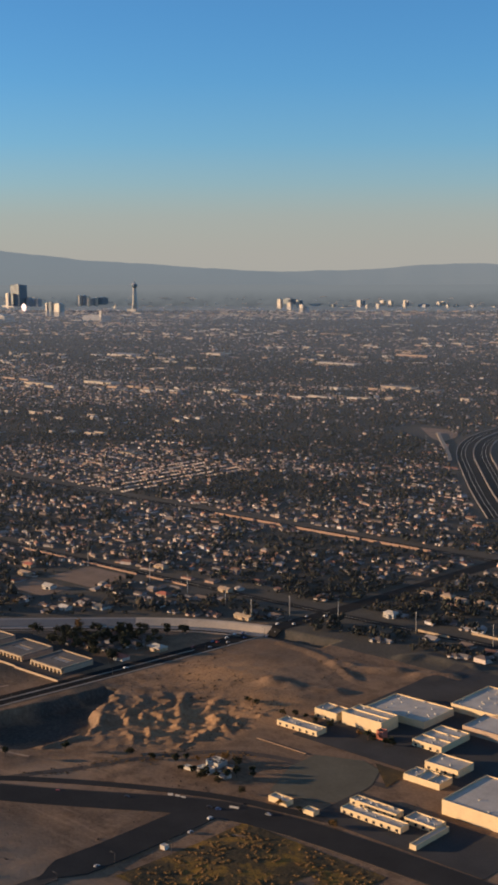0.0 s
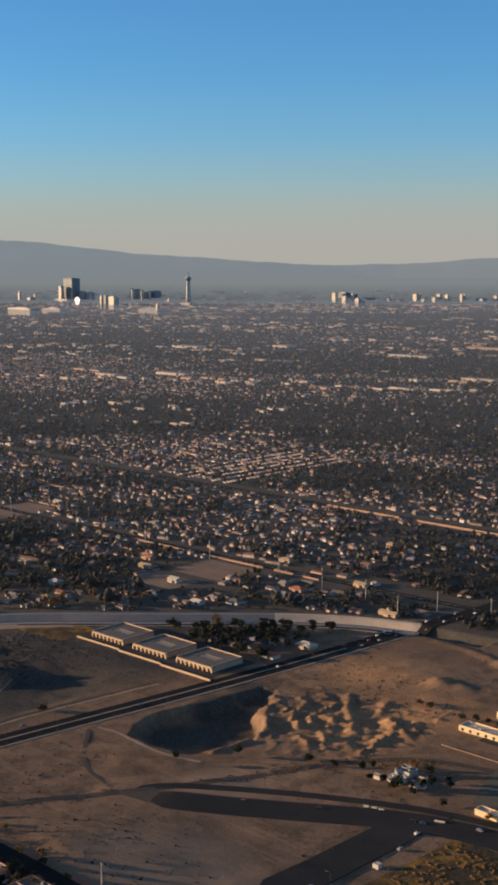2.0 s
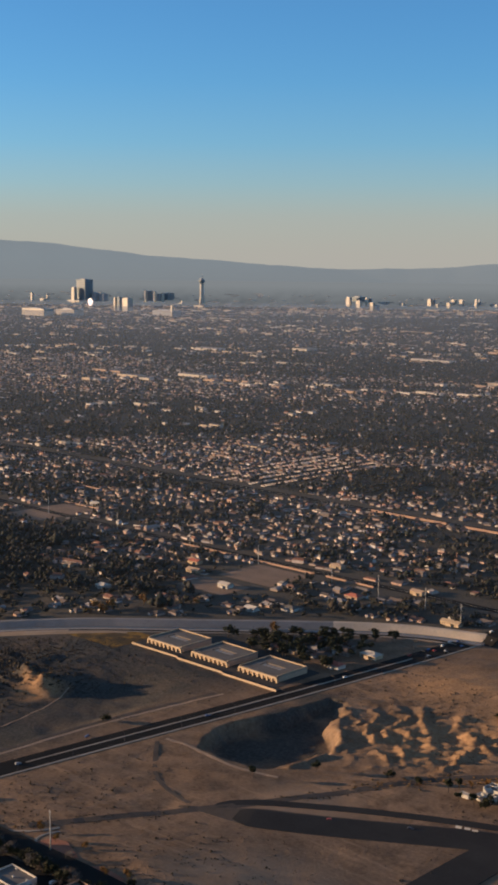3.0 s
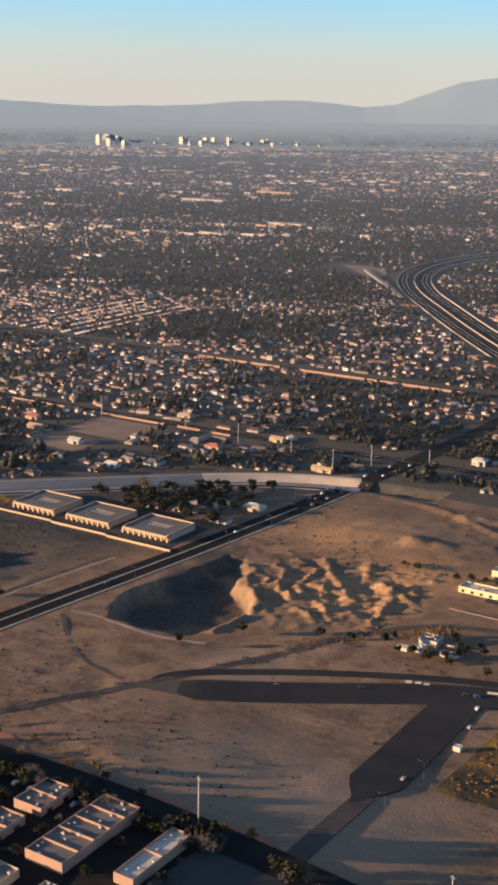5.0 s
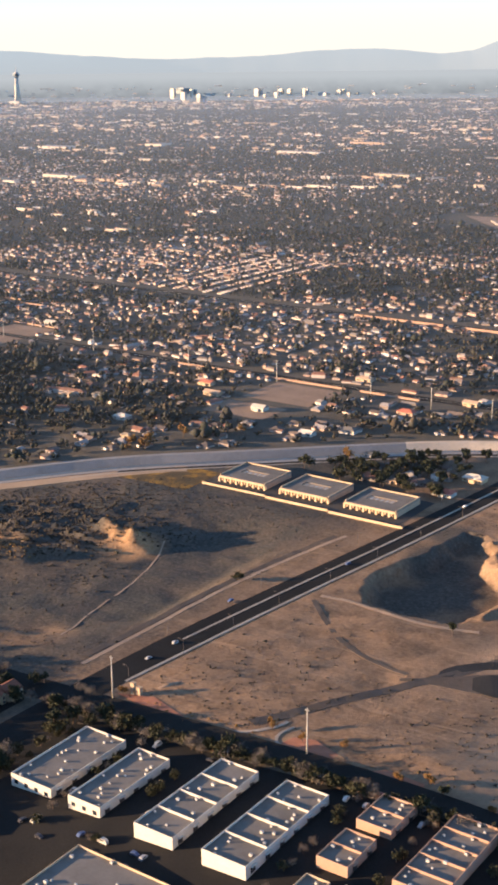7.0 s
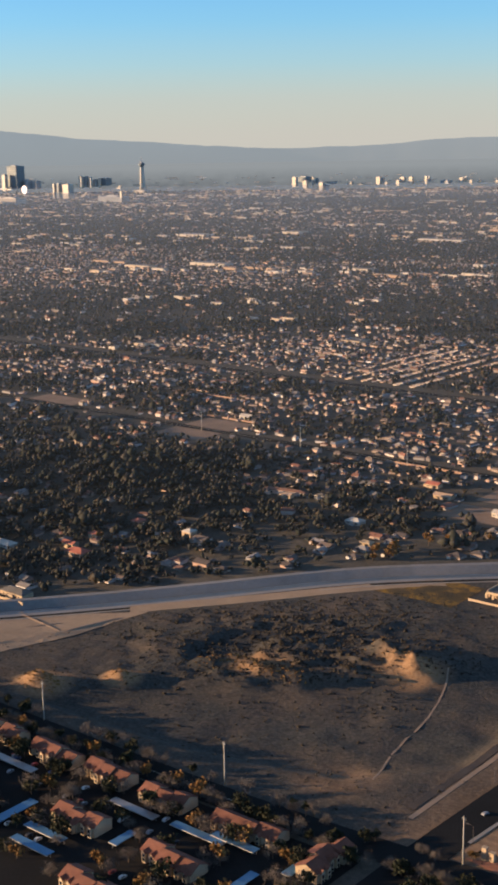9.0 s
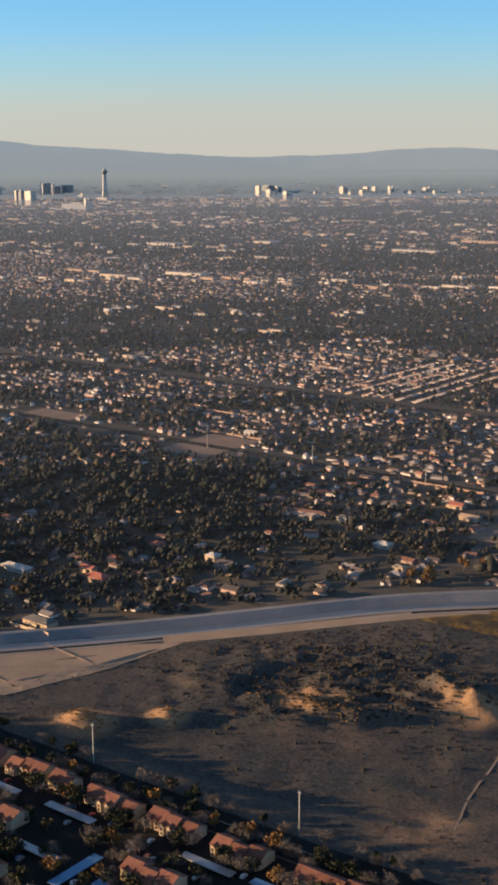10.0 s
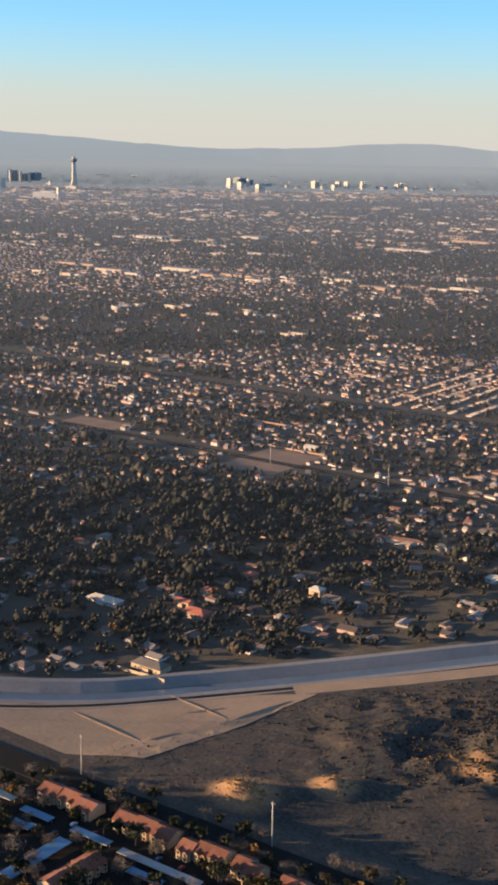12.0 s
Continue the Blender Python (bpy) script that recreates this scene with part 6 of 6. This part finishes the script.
# scrub on the open land
scrub = Soup()
rs = np.random.RandomState(8)
x, y = rs.uniform(-300, 100, 60000), rs.uniform(219, 486, 60000)
side = (x + 291) * 0.70 - (y - 255) * 0.71
ok = ((side > 12) | (x > -36)) & (near_line(x, y, AVENUE) > 10) & (near_line(x, y, CURVE_ROAD) > 9) & (near_line(x, y, CROSS_ROAD) > 8)
ok &= ~((x > 44) & (y > 330)) & ~((x > -142) & (x < -52) & (y > 366)) & (rs.uniform(0, 1, len(x)) < 0.7 * np.clip(fbm(x, y, 40, 51, 3) - 0.4, 0, 1) + 1.0 * np.exp(-((x + 170) / 55) ** 2 - ((y - 300) / 45) ** 2) * (within(x, y, FLOOR) < 2) + 0.5 * (near_line(x, y, [(45, 351), (23, 302), (11, 274), (-3, 246), (-14, 222)]) < 3.5))
ok &= x > -262 + (y - 221) * 0.39 + 3
x, y = x[ok], y[ok]
n = len(x)
for k in range(2):
    w = rs.uniform(0.09, 0.28, n) * (1 + 0.8 * np.exp(-((x + 165) / 55) ** 2 - ((y - 305) / 40) ** 2))
    w = w * np.where(rs.uniform(0, 1, n) < 0.05, 2.0, 1.0)
    scrub.copies(OCT_V, OCT_F, [], np.stack([x + rs.normal(0, 0.3, n), y + rs.normal(0, 0.3, n), ground_z(x, y) + w * 0.3, w * rs.uniform(0.8, 1.6, n), w, w * 0.8, rs.uniform(0, 6, n)], 1))
scrub.made("desert_scrub", [SCRUB], "low dry scrub on the open dirt", "scrub", True)


# golden bushes on the dry field by the junction
bush = Soup()
rb = np.random.RandomState(12)
x, y = rb.uniform(103, 157, 1500), rb.uniform(263, 317, 1500)
ok = rb.uniform(0, 1, 1500) < 0.9 * np.clip(fbm(x, y, 14, 61, 3) - 0.38, 0, 1)
x, y = x[ok], y[ok]
for k in range(3):
    w = rb.uniform(0.2, 0.75, len(x))
    bush.copies(OCT_V, OCT_F, [], np.stack([x + rb.normal(0, 0.4, len(x)), y + rb.normal(0, 0.4, len(x)), ground_z(x, y) + 0.15 + w * 0.1, w * 1.3, w * 1.1, w * 0.35, rb.uniform(0, 6, len(x))], 1))
# more bushes on heaps and banks, added for their orange sunlit rims
for line, count, wide in (([(-180, 272), (-170, 280), (-157, 279), (-147, 281)], 240, 2.4), ([(-214, 230), (-204, 233)], 130, 2.0), ([(-195, 248), (-189, 248)], 60, 1.6),
                          ([(-140, 314), (-131, 315), (-120, 312)], 110, 3.0), ([(30, 322), (46, 346), (66, 362)], 150, 2.6), ([(-44, 216), (-10, 219)], 30, 2.0)):
    k = rb.uniform(0, len(line) - 1, count)
    i = np.minimum(k.astype(int), len(line) - 2)
    pts = np.array(line, float)
    at = pts[i] + (pts[i + 1] - pts[i]) * (k - i)[:, None] + rb.normal(0, wide, (count, 2))
    w = rb.uniform(0.15, 0.5, count)
    bush.copies(OCT_V, OCT_F, [], np.stack([at[:, 0], at[:, 1], ground_z(at[:, 0], at[:, 1]) + w * 0.3, w * 1.4, w, w * 0.6, rb.uniform(0, 6, count)], 1))
bush.made("golden_bushes", [LEAF_GOLD], "golden dry bushes, some added as sunlit rims of heaps", "bushes")


# ---- freeway bend ----
fw = tagged(ribbon("road_freeway", FREEWAY, [-15, -1, 1, 15], ASPHALT, 0.5, 12), "dark curved freeway with lane lines", "freeway", kind="structure")
for o in (-11, -7.5, 7.5, 11):
    ribbon("lane_line", FREEWAY, [o - 0.12, o + 0.12], PAINT, 0.54, 12).parent = fw
ribbon("barrier", FREEWAY, [-0.4, 0.4], CONCRETE, 1.3, 12, 1.4).parent = fw
ribbon("barrier", FREEWAY, [-15.8, -15.2], CONCRETE, 0.9, 12, 1.1).parent = fw
ribbon("barrier", FREEWAY, [15.2, 15.8], CONCRETE, 1.4, 12, 1.6).parent = fw
tagged(ribbon("road_ramp", [(-376, 1135), (-345, 1094), (-310, 1050), (-282, 1013), (-262, 985)], [-1.8, 1.8], CONCRETE, 1.6, 12, 1.8), "pale raised concrete freeway ramp", "ramp", kind="structure")
for x, y in ((-319, 1030), (-359, 1136), (-368, 1193), (-372, 1234)):
    power_pole(x, y, 14)
plot("ground_vacant_lot", [(-445, 1160), (-360, 1100), (-300, 1035), (-345, 1120), (-356, 1170)], FIELD_DIRT, 0.4, 12)


# ---- far skyline ----
def at_pq(p, q):
    return 180 + 0.833 * p - 0.553 * q, 0.553 * p + 0.833 * q


# tower and window tones greyed and paled: haze painted into the base colours
PALE_TOWER = worn("pale_tower_wall", (0.66, 0.60, 0.50), 0.7, 0.15, 0.02, 0.1)
DARK_TOWER = worn("dark_glass_wall", (0.19, 0.235, 0.265), 0.6, 0.2, 0.02, 0.1, spec=0.2)
GREY_TOWER = worn("grey_tower_wall", (0.42, 0.43, 0.44), 0.6, 0.2, 0.02, 0.1)
BAND = worn("window_band", (0.30, 0.31, 0.33), 0.4, 0.2, 0.05, 0.05, spec=0.5)


def high_rise(p0, p1, q, height, mat, label):
    """A far building between two sideways places at one depth, with window bands on its faces."""
    if q > 4200:
        k = (q + 112) / q
        p0, p1, q = p0 * k, p1 * k, q + 112
        height = 160 - (160 - height) * k - gz(*at_pq((p0 + p1) / 2, q))
    X, Y = at_pq((p0 + p1) / 2, q)
    top = empty("high_rise", X, Y, gz(X, Y), 0)
    w = (p1 - p0) / 2 * 0.95
    d = min(w * 0.9, 18)
    Shape().box(-w, -d, -2, w, d, height).made("wall", mat, top)
    Shape().box(-w * 0.5, -d * 0.5, height, w * 0.5, d * 0.5, height + 2).made("penthouse", GREY_TOWER, top)
    floors = max(2, min(9, int(height / 5)))
    for i in range(floors):
        z = height * (i + 0.6) / (floors + 0.6)
        Shape().box(-w * 0.9, -d - 0.3, z, w * 0.9, -d + 0.1, z + 1.0).made("window", BAND, top)
        Shape().box(w - 0.1, -d * 0.8, z, w + 0.3, d * 0.8, z + 1.0).made("window", BAND, top)
    tagged(top, label, "high-rise", "city skyline")


P, D, G_ = (PALE_TOWER, "pale high-rise tower in low sun"), (DARK_TOWER, "dark teal glass block on the skyline"), (GREY_TOWER, "grey high-rise tower on the skyline")
HOTELS = [(-1252, -1143, 3506, 20, P), (-1162, -1076, 3560, 17, P), (-1363, -1282, 4230, 20, P), (-1485, -1477, 4230, 43, P), (-1430, -1422, 4230, 37, P), (-1451, -1431, 4230, 24, P),
          (-1334, -1319, 4220, 63, P), (-1320, -1271, 4240, 90, D), (-1264, -1244, 4230, 46, G_), (-1238, -1214, 4230, 42, G_), (-1086, -1079, 3891, 42, P), (-1079, -1059, 3894, 42, D),
          (-1045, -1019, 3858, 41, P), (-1084, -1072, 4230, 55, P)]
MIDTOWN = [(-1070, -1054, 4240, 53, G_), (-1052, -1041, 4230, 51, P), (-1039, -1023, 4240, 43, G_), (-1021, -1013, 4230, 47, P), (-1013, -985, 4245, 47, D), (-890, -800, 3616, 15, G_),
           (-799, -793, 3482, 33, P), (-964, -940, 4230, 8, P), (-955, -948, 4230, 23, P)]
DOWNTOWN = [(-393, -378, 4220, 42, P), (-378, -337, 4250, 42, D), (-359, -343, 4210, 31, P), (-332, -324, 4220, 40, P), (-322, -313, 4240, 37, D), (-306, -292, 4144, 27, P), (-290, -250, 4250, 18, G_),
            (-220, -202, 4230, 24, P), (-129, -114, 4230, 38, P), (-114, -105, 4240, 36, G_), (-101, -94, 4220, 22, P), (-67, -54, 4220, 27, P), (-54, -38, 4240, 37, P), (-27, -13, 4230, 37, P)]
EAST = [(22, 31, 4220, 39, P), (31, 40, 4240, 37, G_), (-294, -279, 4147, 19, G_), (-191, -163, 4230, 17, P), (-90, -70, 4230, 16, G_), (130, 143, 4230, 33, P), (145, 157, 4240, 34, P), (161, 171, 4220, 24, P),
        (187, 199, 4230, 24, P), (74, 104, 4230, 25, G_), (240, 252, 4230, 22, P), (310, 322, 4230, 18, P)]
for spots in (HOTELS, MIDTOWN, DOWNTOWN, EAST):
    for p0, p1, q, h, (mat, label) in spots:
        high_rise(p0, p1, q, h, mat, label)


def observation_tower():
    X, Y = at_pq(-878, 4220)
    top = empty("observation_tower", X, Y, gz(X, Y))
    H = 81.0
    for k in range(3):
        a = 0.6 + k * 2 * math.pi / 3
        r0, r1 = 11.0, 3.0
        Shape().tube([(math.cos(a) * r0, math.sin(a) * r0, -3), (math.cos(a) * 5.2, math.sin(a) * 5.2, H * 0.35), (math.cos(a) * r1, math.sin(a) * r1, H)], 4.2, 3.4, 8).made("leg", PALE_TOWER, top, smooth_shade=True)
    Shape().tube([(0, 0, -3), (0, 0, H)], 6.4, 5.0, 10).made("core", PALE_TOWER, top, smooth_shade=True)
    Shape().tube([(0, 0, H), (0, 0, H + 6)], 4.5, 10.5, 16).made("pod_base", DARK_TOWER, top)
    Shape().tube([(0, 0, H + 6), (0, 0, H + 12)], 10.5, 9.6, 16).made("pod", DARK_TOWER, top)
    Shape().tube([(0, 0, H + 12), (0, 0, H + 17)], 7.0, 4.5, 12).made("pod_top", GREY_TOWER, top)
    Shape().tube([(0, 0, H + 17), (0, 0, H + 33)], 1.3, 0.4, 6).made("mast", GREY_TOWER, top)
    Shape().box(-22, -16, -3, 22, 16, 9).made("podium", PALE_TOWER, top)
    tagged(top, "tall concrete observation tower with dark pod", "tower")


observation_tower()


def lit_sign():
    X, Y = at_pq(-1255, 4180)
    top = empty("display_sign", X, Y, gz(X, Y), 33.6)
    m = Nodes("lit_display")
    m.bsdf.inputs["Emission Color"].default_value = (1.0, 0.62, 0.45, 1)
    m.bsdf.inputs["Emission Strength"].default_value = 1.6
    m.out((0.5, 0.4, 0.35), 0.4)
    s = Shape()
    ring = [(math.cos(a) * 8, 0, 16 + math.sin(a) * 13) for a in (2 * math.pi * i / 24 for i in range(24))]
    s.add([(x, -1, z) for x, _, z in ring] + [(x, 1, z) for x, _, z in ring], [tuple(range(24)), tuple(range(47, 23, -1))] + [(i, i + 24, (i + 1) % 24 + 24, (i + 1) % 24) for i in range(24)])
    s.made("screen", m.mat, top)
    Shape().box(-2, 0, -2, 2, 2, 6).made("post", GREY_TOWER, top)
    tagged(top, "round glowing display screen among hotels", "sign")


lit_sign()


# ---- hills behind the city ----
def hills():
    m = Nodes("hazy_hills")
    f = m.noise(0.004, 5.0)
    # aerial haze painted as a grey glow, evened out towards the foot
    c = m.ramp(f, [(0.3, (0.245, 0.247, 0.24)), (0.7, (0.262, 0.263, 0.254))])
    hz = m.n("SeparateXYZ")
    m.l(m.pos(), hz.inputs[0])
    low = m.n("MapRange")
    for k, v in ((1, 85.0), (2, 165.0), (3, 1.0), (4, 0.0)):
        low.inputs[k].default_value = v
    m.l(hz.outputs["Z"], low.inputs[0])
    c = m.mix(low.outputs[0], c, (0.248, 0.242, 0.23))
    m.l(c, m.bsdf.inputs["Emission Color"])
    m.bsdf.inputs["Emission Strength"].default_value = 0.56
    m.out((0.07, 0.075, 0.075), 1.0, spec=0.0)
    v, f, nr = [], [], 9
    ps = np.arange(-1880, 1400, 12.0)
    crest = np.interp(ps, (-2900, -1811, -1538, -1216, -1000, -780, -468, -290, -60, 189, 300, 508, 626, 760, 865, 1000, 2000),
                      (250, 232, 211, 176, 160, 146, 130, 128, 140, 157, 155, 138, 147, 190, 224, 245, 250))
    crest = crest + (fbm(ps, ps * 0 + 3, 150, 77, 5) - 0.5) * 14
    for i, p in enumerate(ps):
        # a ring round the valley: the ends bend towards the viewer
        dp, dq = p - 60, 4820.0
        far = math.hypot(dp, dq)
        dp, dq = dp / far, dq / far
        b = dp * (60 - 140) + dq * (-30 + 65)
        for k in range(nr):
            t = k / (nr - 1)
            reach = -b + math.sqrt(b * b - (80 ** 2 + 35 ** 2) + (4905 + 58 * t) ** 2)
            x, y = at_pq(60 + dp * reach, -30 + dq * reach)
            rib = (float(fbm(np.array([p]), np.array([t * 220.0]), 130, 91, 3)[0]) - 0.5) * 14 * math.sin(math.pi * t)
            v.append((x, y, 170 + (20 + (crest[i] - 20) * t ** 0.7 + rib - 170) * reach / far))
    for i in range(len(ps) - 1):
        for k in range(nr - 1):
            a = i * nr + k
            f.append((a, a + nr, a + nr + 1, a + 1))
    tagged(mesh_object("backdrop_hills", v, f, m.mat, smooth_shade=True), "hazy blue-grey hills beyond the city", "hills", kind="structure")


hills()


# ---- an added sheet standing in for distance haze over the valley, lit by the low sun from above ----
def smog():
    m = Nodes("smog")
    sep = m.n("SeparateXYZ")
    m.l(m.pos(), sep.inputs[0])
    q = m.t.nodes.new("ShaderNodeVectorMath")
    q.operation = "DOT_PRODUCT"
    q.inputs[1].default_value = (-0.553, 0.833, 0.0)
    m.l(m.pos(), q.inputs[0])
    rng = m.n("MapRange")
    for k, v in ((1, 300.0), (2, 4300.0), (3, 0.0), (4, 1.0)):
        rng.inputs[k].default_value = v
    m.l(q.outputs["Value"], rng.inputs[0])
    # painted haze: the sheet's opacity is set by distance alone
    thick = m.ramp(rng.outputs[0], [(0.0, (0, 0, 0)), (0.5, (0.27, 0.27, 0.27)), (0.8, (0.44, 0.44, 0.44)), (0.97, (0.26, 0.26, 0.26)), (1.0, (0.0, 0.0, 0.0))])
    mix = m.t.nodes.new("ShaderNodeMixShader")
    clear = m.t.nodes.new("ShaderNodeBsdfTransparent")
    haze_bsdf = m.t.nodes.new("ShaderNodeBsdfDiffuse")
    haze_bsdf.inputs[0].default_value = (0.32, 0.415, 0.53, 1)
    # fixed normal leans sunward, so the sheet brightens evenly
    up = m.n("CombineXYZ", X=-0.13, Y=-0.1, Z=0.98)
    m.l(up.outputs[0], haze_bsdf.inputs["Normal"])
    m.l(thick, mix.inputs[0]), m.l(clear.outputs[0], mix.inputs[1]), m.l(haze_bsdf.outputs[0], mix.inputs[2])
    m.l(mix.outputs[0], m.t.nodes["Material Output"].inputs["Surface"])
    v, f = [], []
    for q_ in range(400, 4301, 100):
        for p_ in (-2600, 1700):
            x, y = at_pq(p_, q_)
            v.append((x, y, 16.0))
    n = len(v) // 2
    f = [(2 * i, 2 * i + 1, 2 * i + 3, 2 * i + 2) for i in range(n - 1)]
    tagged(mesh_object("backdrop_haze_sheet", v, f, m.mat), "translucent sheet added as distance haze over the valley", "smog", kind="structure")


smog()
